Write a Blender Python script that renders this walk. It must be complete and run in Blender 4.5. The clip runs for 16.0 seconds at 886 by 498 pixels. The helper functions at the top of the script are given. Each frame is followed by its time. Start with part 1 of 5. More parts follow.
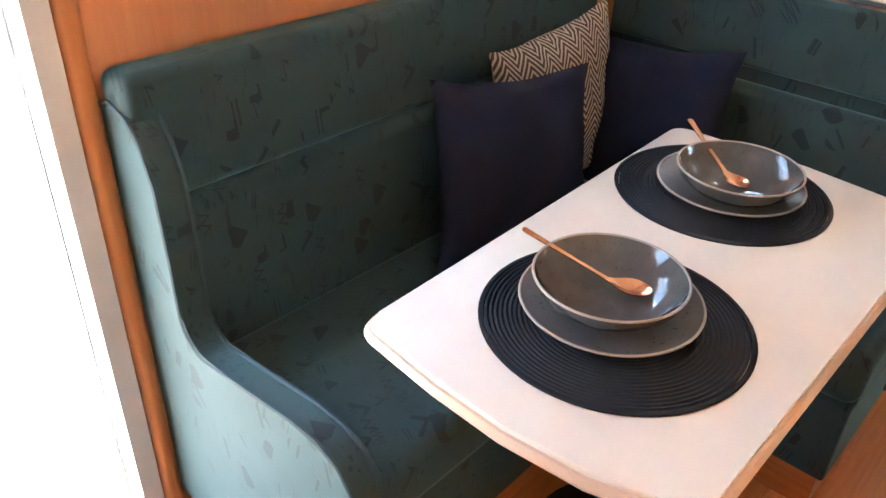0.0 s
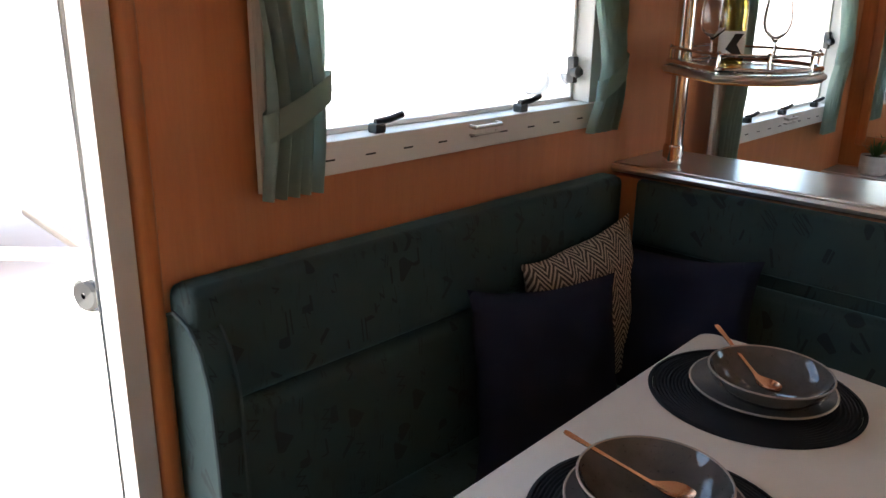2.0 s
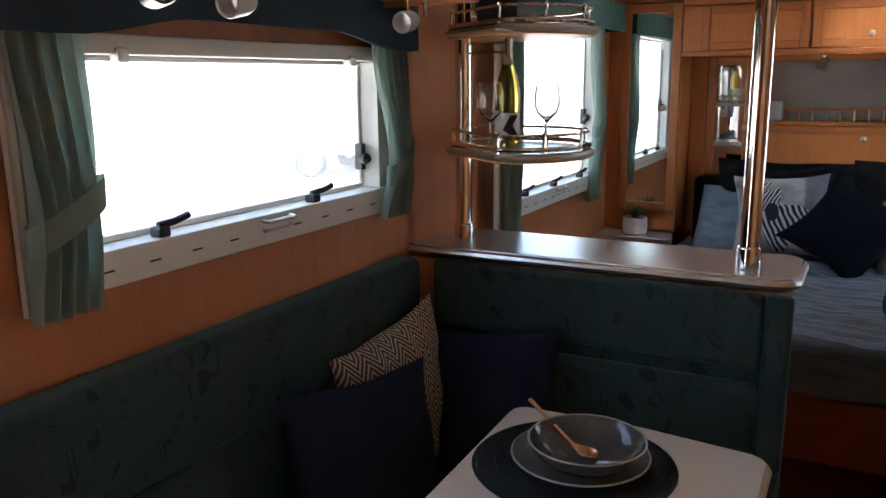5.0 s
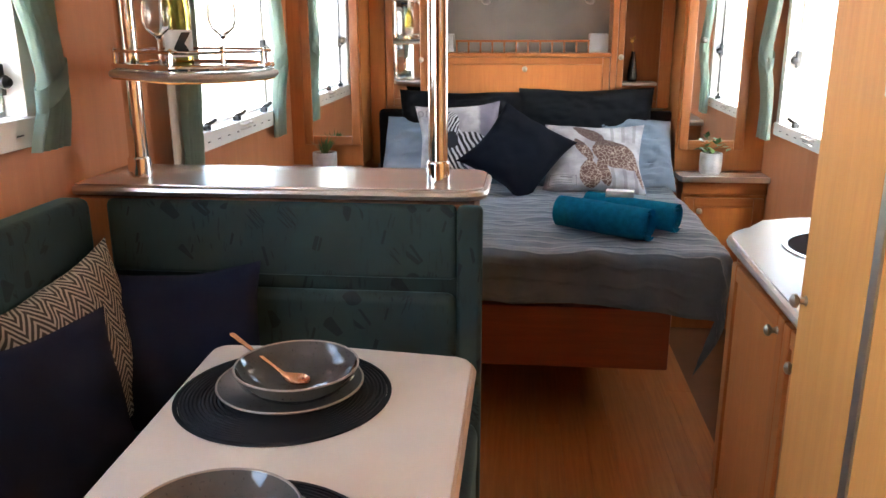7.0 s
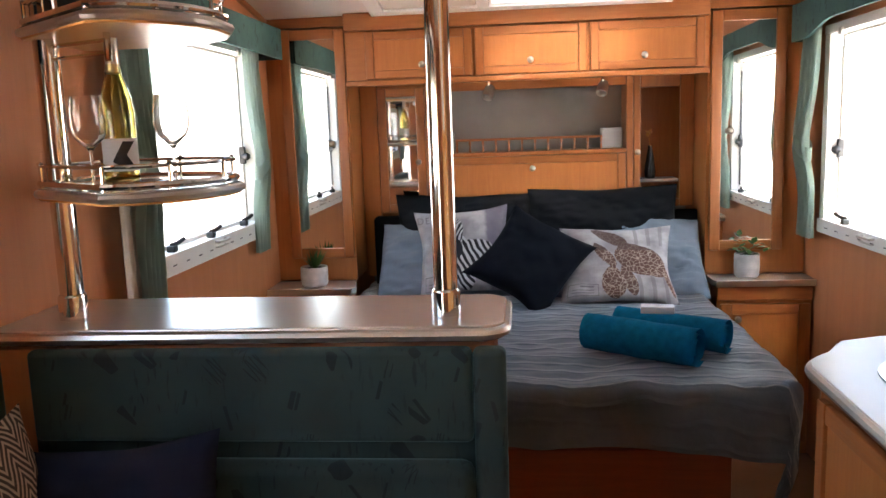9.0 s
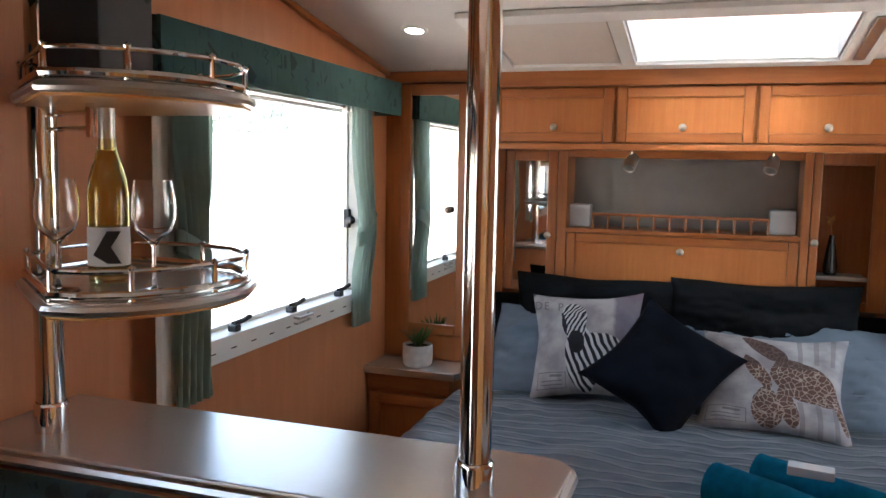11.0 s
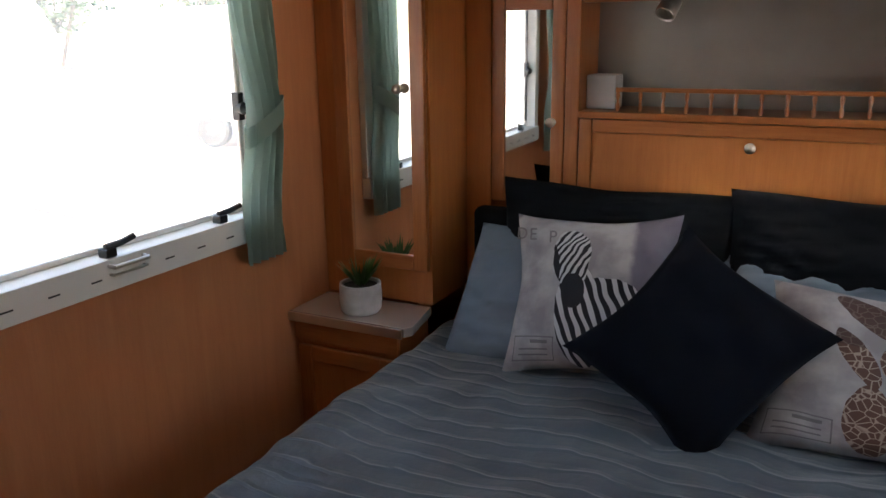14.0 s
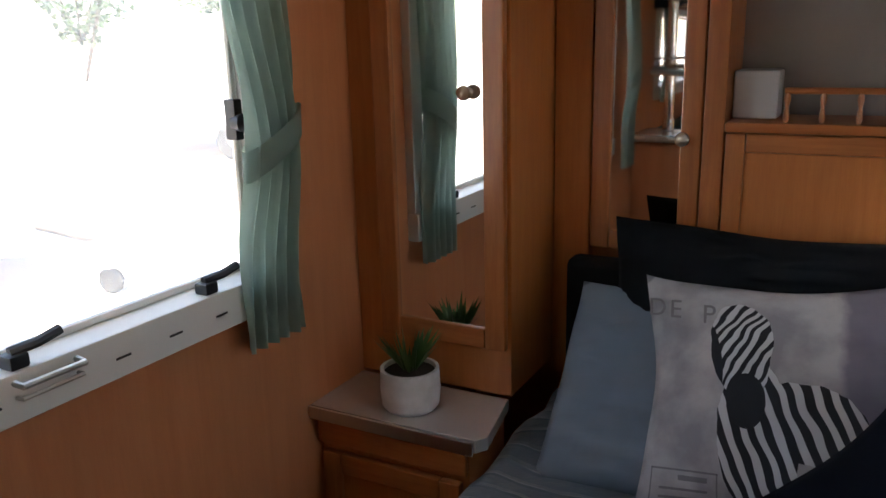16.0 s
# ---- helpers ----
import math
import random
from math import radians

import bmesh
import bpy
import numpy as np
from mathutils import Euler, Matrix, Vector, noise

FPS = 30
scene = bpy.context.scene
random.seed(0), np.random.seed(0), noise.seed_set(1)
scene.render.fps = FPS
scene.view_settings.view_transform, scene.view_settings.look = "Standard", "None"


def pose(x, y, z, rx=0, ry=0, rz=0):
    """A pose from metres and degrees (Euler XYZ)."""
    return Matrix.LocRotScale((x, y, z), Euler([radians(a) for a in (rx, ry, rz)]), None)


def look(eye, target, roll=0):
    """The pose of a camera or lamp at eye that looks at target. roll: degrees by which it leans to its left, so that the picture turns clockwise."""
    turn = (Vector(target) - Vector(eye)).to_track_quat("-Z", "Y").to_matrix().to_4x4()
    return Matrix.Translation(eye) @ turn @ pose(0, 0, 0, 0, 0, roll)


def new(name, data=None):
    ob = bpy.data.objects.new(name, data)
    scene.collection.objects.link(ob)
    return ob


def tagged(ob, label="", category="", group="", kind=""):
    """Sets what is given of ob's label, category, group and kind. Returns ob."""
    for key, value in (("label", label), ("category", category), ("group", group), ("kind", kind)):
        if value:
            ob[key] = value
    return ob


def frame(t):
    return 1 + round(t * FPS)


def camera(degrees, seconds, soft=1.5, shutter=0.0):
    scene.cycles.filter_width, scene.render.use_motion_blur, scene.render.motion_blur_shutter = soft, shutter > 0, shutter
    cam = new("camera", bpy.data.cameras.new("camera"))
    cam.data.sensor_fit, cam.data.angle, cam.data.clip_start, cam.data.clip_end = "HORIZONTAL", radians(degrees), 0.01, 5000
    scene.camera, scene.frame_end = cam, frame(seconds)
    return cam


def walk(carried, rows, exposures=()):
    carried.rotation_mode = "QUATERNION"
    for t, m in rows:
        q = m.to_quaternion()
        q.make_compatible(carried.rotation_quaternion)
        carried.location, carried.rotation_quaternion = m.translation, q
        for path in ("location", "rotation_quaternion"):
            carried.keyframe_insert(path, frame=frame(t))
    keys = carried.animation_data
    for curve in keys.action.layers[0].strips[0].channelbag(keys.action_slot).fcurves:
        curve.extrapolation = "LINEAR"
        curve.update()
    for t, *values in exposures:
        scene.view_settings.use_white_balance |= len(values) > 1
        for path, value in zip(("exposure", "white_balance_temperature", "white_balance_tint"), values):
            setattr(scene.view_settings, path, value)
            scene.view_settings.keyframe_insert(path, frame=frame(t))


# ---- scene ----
cam = camera(58.2, 16.0)
PATH = [
    (0, (0.019, 0.648, 1.486), (-1.101, 1.907, 0.409), 2.1),
    (0.5, (0.052, 0.616, 1.488), (-1.061, 1.89, 0.421), 0.5),
    (1, (0.046, 0.595, 1.497), (-1.183, 1.88, 0.581), 0.0),
    (1.5, (0.043, 0.587, 1.506), (-1.225, 1.936, 0.749), 0.7),
    (2, (0.04, 0.574, 1.515), (-1.278, 1.949, 0.904), 0.8),
    (2.5, (0.018, 0.569, 1.536), (-1.276, 2.018, 1.06), 0.2),
    (3, (0.001, 0.556, 1.546), (-1.284, 2.055, 1.23), 0.0),
    (3.5, (0.014, 0.563, 1.556), (-1.217, 2.123, 1.325), 0.5),
    (4, (-0.008, 0.578, 1.552), (-1.114, 2.224, 1.295), -0.0),
    (4.2, (-0.015, 0.595, 1.553), (-1.079, 2.263, 1.262), -0.2),
    (6.3, (-0.043, 0.618, 1.469), (-0.622, 2.456, 0.934), -1.1),
    (6.5, (-0.049, 0.634, 1.468), (-0.539, 2.495, 0.921), -1.2),
    (7, (-0.056, 0.679, 1.439), (-0.247, 2.595, 0.9), -0.1),
    (7.5, (-0.086, 0.728, 1.413), (-0.117, 2.645, 0.844), 0.4),
    (8, (-0.097, 0.794, 1.409), (-0.195, 2.739, 0.955), -0.3),
    (8.5, (-0.119, 0.982, 1.432), (-0.239, 2.955, 1.129), -1.5),
    (9, (-0.117, 1.11, 1.432), (-0.309, 3.078, 1.129), -2.0),
    (9.5, (-0.073, 1.242, 1.457), (-0.544, 3.176, 1.264), -0.2),
    (9.7, (-0.048, 1.278, 1.459), (-0.624, 3.184, 1.275), -0.5),
    (11.8, (0.056, 1.886, 1.582), (-0.574, 3.77, 1.353), 1.1),
    (12, (0.057, 1.977, 1.573), (-0.57, 3.847, 1.238), -0.3),
    (12.5, (0.112, 2.137, 1.573), (-0.606, 3.95, 1.132), 0.6),
    (13, (0.171, 2.264, 1.565), (-0.69, 4.004, 1.082), 0.3),
    (13.5, (0.201, 2.483, 1.542), (-0.74, 4.155, 0.976), -0.3),
    (14, (0.151, 2.677, 1.517), (-0.719, 4.4, 0.994), -0.8),
    (14.5, (0.129, 2.87, 1.496), (-0.807, 4.551, 0.947), -1.0),
    (15, (0.049, 3.037, 1.485), (-1.049, 4.609, 0.916), -1.2),
    (15.5, (-0.122, 3.121, 1.465), (-1.139, 4.745, 0.893), -2.3),
    (16, (-0.255, 3.215, 1.466), (-1.176, 4.918, 0.964), -1.4),
]
EXPO = [(0, 4.75, 6500, 4), (0.5, 4.35, 6600, 4), (1, 4.1, 6600, 4), (1.5, 3.5, 6600, 4), (2, 2.85, 6500, 4), (2.5, 2.0, 6300, 3), (3, 1.8, 6050, 2), (3.5, 1.75, 5950, 2), (4, 2.0, 5950, 2), (6.5, 3.7, 6750, 6), (7.0, 4.1, 6850, 6), (7.5, 4.15, 7000, 6), (8.5, 3.8, 7100, 8), (9.1, 3.55, 6900, 9), (9.7, 3.5, 6750, 9), (11.8, 2.3, 6350, 4), (12.5, 1.85, 6300, 3), (13.5, 2.4, 6900, 7), (14.5, 2.55, 7000, 8), (15.2, 2.55, 6950, 8), (16, 2.35, 6850, 8)]
walk(cam, [(t, look(eye, target, roll)) for t, eye, target, roll in PATH], EXPO)

# ---- sky and sun ----
world = bpy.data.worlds.new("sky")
scene.world = world
world.use_nodes = True
wn = world.node_tree
sky = wn.nodes.new("ShaderNodeTexSky")
sky.sky_type, sky.sun_disc = "NISHITA", False
sky.sun_elevation, sky.sun_rotation = radians(55), radians(175)
sky.dust_density, sky.air_density = 1.5, 1.0
wn.nodes["Background"].inputs["Strength"].default_value = 0.15
wn.links.new(sky.outputs[0], wn.nodes["Background"].inputs["Color"])
sun = new("sun", bpy.data.lights.new("sun", "SUN"))
sun.data.energy, sun.data.angle, sun.data.color = 4.8, radians(0.5), (1.0, 0.96, 0.9)
sun.matrix_world = look((0.6, -7, 10), (0, 0, 0))


# ---- materials ----
class Nodes:
    """A material's node tree, with short ways to add nodes."""

    def __init__(self, name, rough=0.5, metal=0.0):
        self.mat = bpy.data.materials.new(name)
        self.mat.use_nodes = True
        self.tree = self.mat.node_tree
        self.out = self.tree.nodes["Principled BSDF"]
        self.out.inputs["Roughness"].default_value = rough
        self.out.inputs["Metallic"].default_value = metal
        self.coord = self.tree.nodes.new("ShaderNodeTexCoord")

    def node(self, kind, **values):
        n = self.tree.nodes.new(kind)
        for key, v in values.items():
            n.inputs[key.replace("_", " ")].default_value = v
        return n

    def link(self, a, b):
        self.tree.links.new(a, b)

    def place(self, scale=(1, 1, 1), loc=(0, 0, 0), rot=(0, 0, 0), source="Object"):
        m = self.node("ShaderNodeMapping", Scale=scale, Location=loc, Rotation=rot)
        self.link(self.coord.outputs[source], m.inputs["Vector"])
        return m.outputs[0]

    def noise(self, scale, detail=4, vec=None, distort=0.0):
        n = self.node("ShaderNodeTexNoise", Scale=scale, Detail=detail, Distortion=distort)
        self.link(vec or self.coord.outputs["Object"], n.inputs["Vector"])
        return n.outputs["Fac"]

    def ramp(self, fac, stops):
        r = self.node("ShaderNodeValToRGB")
        while len(r.color_ramp.elements) < len(stops):
            r.color_ramp.elements.new(0.5)
        for e, (p, c) in zip(r.color_ramp.elements, stops):
            e.position, e.color = p, (c, c, c, 1) if isinstance(c, (int, float)) else (*c, 1)
        self.link(fac, r.inputs[0])
        return r.outputs[0]

    def mix(self, fac, a, b, kind="MIX"):
        m = self.tree.nodes.new("ShaderNodeMix")
        m.data_type, m.blend_type = "RGBA", kind
        for slot, v in ((0, fac), (6, a), (7, b)):
            if isinstance(v, (int, float)):
                m.inputs[slot].default_value = v
            elif isinstance(v, tuple):
                m.inputs[slot].default_value = (*v, 1)
            else:
                self.link(v, m.inputs[slot])
        return m.outputs[2]

    def math(self, op, a, b=0.0):
        m = self.tree.nodes.new("ShaderNodeMath")
        m.operation = op
        for slot, v in ((0, a), (1, b)):
            if isinstance(v, (int, float)):
                m.inputs[slot].default_value = v
            else:
                self.link(v, m.inputs[slot])
        return m.outputs[0]

    def colour(self, v):
        if isinstance(v, tuple):
            self.out.inputs["Base Color"].default_value = (*v, 1)
        else:
            self.link(v, self.out.inputs["Base Color"])
        return self

    def rough(self, v):
        self.link(v, self.out.inputs["Roughness"])
        return self

    def bump(self, height, strength=0.2, distance=0.002):
        b = self.node("ShaderNodeBump", Strength=strength, Distance=distance)
        self.link(height, b.inputs["Height"])
        self.link(b.outputs[0], self.out.inputs["Normal"])
        return self


def plain(name, col, rough=0.5, metal=0.0, vary=0.12, scale=8.0, bump=0.08, fine=220.0):
    """A surface of one colour with slow stains, fine grain and small relief."""
    n = Nodes(name, rough, metal)
    slow = n.ramp(n.noise(scale, 5), [(0.3, 1 - vary), (0.7, 1.0)])
    n.colour(n.mix(1.0, col, slow, "MULTIPLY"))
    grain = n.noise(fine, 3)
    n.rough(n.ramp(n.noise(scale * 0.7, 6), [(0.3, max(rough - 0.02, 0.01)), (0.7, min(rough + 0.03, 1))]))
    if bump:
        n.bump(grain, bump, 0.001)
    return n.mat


def wood(name, light, dark, rough=0.35, stretch=(14, 14, 0.9), bump=0.05):
    """Veneer: long grain streaks along the least stretched axis, over slow clouds."""
    n = Nodes(name, rough)
    v = n.place(stretch)
    streak = n.noise(5.0, 7, v, 0.6)
    fine = n.noise(34.0, 4, v)
    base = n.mix(n.ramp(streak, [(0.3, 0.0), (0.72, 1.0)]), dark, light)
    base = n.mix(0.25, base, n.ramp(fine, [(0.35, dark), (0.6, light)]))
    cloud = n.ramp(n.noise(3.0, 3), [(0.3, 0.86), (0.7, 1.0)])
    n.colour(n.mix(1.0, base, cloud, "MULTIPLY"))
    n.rough(n.ramp(fine, [(0.3, rough - 0.06), (0.7, rough + 0.1)]))
    n.bump(fine, bump, 0.001)
    return n.mat


HONEY_L, HONEY_D = (0.76, 0.39, 0.125), (0.66, 0.31, 0.09)
CAB_L, CAB_D = (0.5, 0.182, 0.052), (0.41, 0.132, 0.034)
WOOD_Z = wood("maple_veneer_upright", CAB_L, CAB_D)
WOOD_X = wood("maple_veneer_across", CAB_L, CAB_D, stretch=(0.9, 14, 14))
WOOD_Y = wood("maple_veneer_along", CAB_L, CAB_D, stretch=(14, 0.9, 14))
HONEY = wood("honey_veneer", HONEY_L, HONEY_D)
TRIM = wood("cherry_trim", (0.44, 0.155, 0.045), (0.31, 0.095, 0.025), 0.36)
TRIM_X = wood("cherry_trim_across", (0.44, 0.155, 0.045), (0.31, 0.095, 0.025), 0.36, (0.9, 14, 14))
TRIM_Y = wood("cherry_trim_along", (0.44, 0.155, 0.045), (0.31, 0.095, 0.025), 0.36, (14, 0.9, 14))
WALLP = wood("wall_panel_veneer", (0.62, 0.248, 0.106), (0.53, 0.192, 0.074), 0.42, (5, 5, 0.5), 0.03)
BASEW = wood("bed_base_timber", (0.25, 0.058, 0.018), (0.18, 0.038, 0.012), 0.4, (0.9, 14, 14))
FLOORW = wood("floor_plank_vinyl", (0.54, 0.215, 0.07), (0.4, 0.145, 0.042), 0.4, (16, 0.8, 16))
FLOORW.node_tree.nodes["Principled BSDF"].inputs["Specular IOR Level"].default_value = 0.2
JOINT = plain("floor_joint", (0.17, 0.075, 0.032), 0.7)
CEIL = plain("ceiling_vinyl", (0.74, 0.70, 0.65), 0.55, vary=0.05, bump=0.15)
WHITE = plain("white_plastic", (0.78, 0.77, 0.73), 0.38, vary=0.06, bump=0.03)
CREAM = plain("cream_laminate", (0.7, 0.64, 0.56), 0.36, vary=0.06, bump=0.04)
EDGE = plain("table_edge", (0.62, 0.45, 0.33), 0.35)
JAMB = plain("door_jamb", (0.6, 0.57, 0.53), 0.45)
BLACK = plain("black_plastic", (0.02, 0.02, 0.022), 0.4)
RUBBER = plain("dark_seal", (0.03, 0.03, 0.03), 0.6)
CHROME = plain("chrome", (0.82, 0.8, 0.77), 0.07, 1.0, vary=0.04, bump=0.0)
STEEL = plain("brushed_steel", (0.6, 0.57, 0.54), 0.32, 1.0, vary=0.08, bump=0.05)
PEWTER = plain("pewter", (0.5, 0.45, 0.38), 0.35, 1.0)
ALU = plain("aluminium_trim", (0.62, 0.6, 0.55), 0.4, 1.0)
gt = Nodes("brushed_grey_laminate", 0.2, 0.55)
gt_streak = gt.noise(6.0, 5, gt.place((8, 150, 150)))
gt.colour(gt.mix(gt.ramp(gt_streak, [(0.3, 0.0), (0.7, 1.0)]), (0.59, 0.54, 0.51), (0.62, 0.57, 0.54)))
gt.rough(gt.ramp(gt_streak, [(0.2, 0.25), (0.8, 0.27)]))
GREYTOP = gt.mat
BENCH = plain("benchtop_laminate", (0.66, 0.67, 0.66), 0.32, vary=0.05)
SPLASH = plain("grey_splashback", (0.36, 0.35, 0.335), 0.34, 0.6, vary=0.35, scale=3.0)
MAT_BLACK = plain("woven_black", (0.018, 0.019, 0.022), 0.7, bump=0.3)
NAVY = plain("navy_cotton", (0.0165, 0.0185, 0.037), 0.95, vary=0.2, scale=9, bump=0.35, fine=500)
INKFAB = plain("ink_cotton", (0.004, 0.005, 0.009), 0.95, vary=0.2, scale=9, bump=0.3, fine=500)
BLACKFAB = plain("charcoal_cotton", (0.007, 0.0075, 0.009), 0.95, vary=0.2, bump=0.3, fine=500)
GREYFAB = plain("blue_grey_sateen", (0.17, 0.21, 0.25), 0.7, vary=0.15, bump=0.2, fine=400)
TOWEL = plain("teal_terry", (0.004, 0.23, 0.39), 1.0, vary=0.3, scale=40, bump=0.9, fine=350)
CURTAIN = plain("sage_curtain", (0.42, 0.51, 0.46), 0.9, vary=0.12, scale=12, bump=0.2, fine=500)
ct = CURTAIN.node_tree
thin, both = ct.nodes.new("ShaderNodeBsdfTranslucent"), ct.nodes.new("ShaderNodeMixShader")
thin.inputs["Color"].default_value, both.inputs[0].default_value = (0.5, 0.63, 0.56, 1), 0.38
ct.links.new(ct.nodes["Principled BSDF"].outputs[0], both.inputs[1])
ct.links.new(thin.outputs[0], both.inputs[2])
ct.links.new(both.outputs[0], ct.nodes["Material Output"].inputs["Surface"])
LINING = plain("cream_lining", (0.66, 0.6, 0.54), 0.9, bump=0.2)
POT = plain("rough_white_ceramic", (0.6, 0.59, 0.57), 0.75, vary=0.25, scale=30, bump=0.5, fine=120)
SOIL = plain("soil", (0.03, 0.02, 0.015), 1.0, bump=1.0)
LEAF = plain("leaf_green", (0.06, 0.14, 0.03), 0.5, vary=0.4, scale=30)
LEAF_D = plain("dark_leaf", (0.02, 0.045, 0.02), 0.6, vary=0.4, scale=30)
COPPER = plain("rose_gold", (0.72, 0.38, 0.22), 0.22, 1.0, vary=0.05, bump=0)
SPEAKER = plain("pale_grey_plastic", (0.5, 0.5, 0.5), 0.5, vary=0.08)
PAPER = plain("white_card", (0.8, 0.79, 0.77), 0.6)
BASINDARK = plain("dark_basin_fill", (0.05, 0.05, 0.055), 0.85)
BLACKCER = plain("black_ceramic", (0.012, 0.012, 0.014), 0.2)
YELLOW = plain("dried_flower", (0.6, 0.3, 0.05), 0.8)

for cloth in (BASINDARK, INKFAB, BLACKFAB, NAVY, GREYFAB, TOWEL, CURTAIN, MAT_BLACK):
    cloth.node_tree.nodes["Principled BSDF"].inputs["Specular IOR Level"].default_value = 0.15


def glass_mat(name, tint, rough=0.0, ior=1.45):
    n = Nodes(name, rough)
    n.out.inputs["Transmission Weight"].default_value = 1.0
    n.out.inputs["IOR"].default_value = ior
    return n.colour(tint).mat


GLASS = glass_mat("clear_glass", (1, 1, 1))
ACRYL = glass_mat("window_acrylic", (0.97, 0.985, 0.98), 0.0, 1.12)
DOME = glass_mat("roof_dome_acrylic", (0.3, 0.31, 0.32), 0.0, 1.12)
WINE = glass_mat("green_wine_glass", (0.76, 0.67, 0.3))
# a translucent share veils the view outside, standing in for glare
at_ = ACRYL.node_tree
glare_veil, pane_mix = at_.nodes.new("ShaderNodeBsdfTranslucent"), at_.nodes.new("ShaderNodeMixShader")
glare_veil.inputs["Color"].default_value, pane_mix.inputs[0].default_value = (0.95, 0.98, 0.98, 1), 0.1
at_.links.new(at_.nodes["Principled BSDF"].outputs[0], pane_mix.inputs[1])
at_.links.new(glare_veil.outputs[0], pane_mix.inputs[2])
at_.links.new(pane_mix.outputs[0], at_.nodes["Material Output"].inputs["Surface"])
# the roof dome is a milky acrylic
dt = DOME.node_tree
milk, dome_mix = dt.nodes.new("ShaderNodeBsdfTranslucent"), dt.nodes.new("ShaderNodeMixShader")
milk.inputs["Color"].default_value, dome_mix.inputs[0].default_value = (0.9, 0.95, 1.0, 1), 0.12
dt.links.new(dt.nodes["Principled BSDF"].outputs[0], dome_mix.inputs[1])
dt.links.new(milk.outputs[0], dome_mix.inputs[2])
dt.links.new(dome_mix.outputs[0], dt.nodes["Material Output"].inputs["Surface"])
MIRROR = plain("mirror_glass", (0.86, 0.87, 0.86), 0.015, 1.0, vary=0.02, bump=0)


def upholstery(name, base, mark, sheen):
    """Velour with scattered darker strokes, triangles and cloudy pile."""
    n = Nodes(name, 0.85)
    n.out.inputs["Sheen Weight"].default_value = sheen
    n.out.inputs["Sheen Roughness"].default_value = 0.4
    n.out.inputs["Sheen Tint"].default_value = (0.4, 0.75, 0.78, 1)
    cloud = n.noise(9, 5)
    col = n.mix(n.ramp(cloud, [(0.3, 0.0), (0.7, 1.0)]), tuple(0.72 * c for c in base), base)
    for k, (sc, turn, keep) in enumerate(((13, 0.5, 0.42), (18, 2.4, 0.36))):
        cells = n.node("ShaderNodeTexVoronoi", Scale=1.0, Randomness=0.85)
        vec = n.place((sc, sc, sc), (0.3 * k, 0.7, 0.2), (turn, 0.4 * k, turn))
        n.link(vec, cells.inputs["Vector"])
        off = n.node("ShaderNodeVectorMath")
        off.operation = "SUBTRACT"
        n.link(vec, off.inputs[0])
        n.link(cells.outputs["Position"], off.inputs[1])
        sep = n.node("ShaderNodeSeparateXYZ")
        n.link(off.outputs[0], sep.inputs[0])
        u = n.math("ADD", sep.outputs[0], n.math("MULTIPLY", sep.outputs[2], 0.6))
        v = n.math("ADD", sep.outputs[1], n.math("MULTIPLY", sep.outputs[2], 0.6))
        slope = n.math("SUBTRACT", 0.34, n.math("ADD", v, n.math("MULTIPLY", n.math("ABSOLUTE", u), 1.5)))
        inside = n.math("MULTIPLY", n.math("GREATER_THAN", slope, 0.0), n.math("GREATER_THAN", v, -0.22))
        rim = n.math("LESS_THAN", slope, 0.2)
        pick = n.node("ShaderNodeSeparateXYZ")
        n.link(cells.outputs["Color"], pick.inputs[0])
        chosen = n.math("LESS_THAN", pick.outputs[0], keep)
        solid = n.math("MAXIMUM", rim, n.math("LESS_THAN", pick.outputs[1], 0.4))
        near = n.math("LESS_THAN", cells.outputs["Distance"], 0.36)
        shape = n.math("MULTIPLY", n.math("MULTIPLY", n.math("MULTIPLY", inside, near), solid), chosen)
        teeth = n.math("ABSOLUTE", n.math("SUBTRACT", n.math("FRACT", n.math("MULTIPLY", u, 4.5)), 0.5))
        off_line = n.math("ABSOLUTE", n.math("SUBTRACT", v, n.math("MULTIPLY", n.math("SUBTRACT", teeth, 0.25), 0.55)))
        zig = n.math("MULTIPLY", n.math("LESS_THAN", off_line, 0.05), n.math("LESS_THAN", n.math("ABSOLUTE", u), 0.34))
        zig = n.math("MULTIPLY", n.math("MULTIPLY", zig, near), n.math("GREATER_THAN", pick.outputs[0], 0.68))
        twin = n.math("LESS_THAN", n.math("ABSOLUTE", n.math("SUBTRACT", n.math("ABSOLUTE", v), 0.07)), 0.025)
        twin = n.math("MULTIPLY", n.math("MULTIPLY", twin, near), n.math("LESS_THAN", n.math("ABSOLUTE", n.math("SUBTRACT", pick.outputs[0], 0.55)), 0.08))
        shape = n.math("MAXIMUM", shape, n.math("MAXIMUM", zig, twin))
        col = n.mix(n.math("MULTIPLY", shape, 0.85), col, mark)
    dash = n.ramp(n.noise(1.0, 2, n.place((95, 95, 17))), [(0.6, 0.0), (0.66, 1.0)])
    spots = n.ramp(n.noise(7.0, 3), [(0.42, 0.0), (0.6, 1.0)])
    col = n.mix(n.math("MULTIPLY", n.math("MULTIPLY", dash, spots), 0.6), col, mark)
    n.colour(col)
    n.bump(n.noise(260, 3), 0.25, 0.001)
    return n.mat


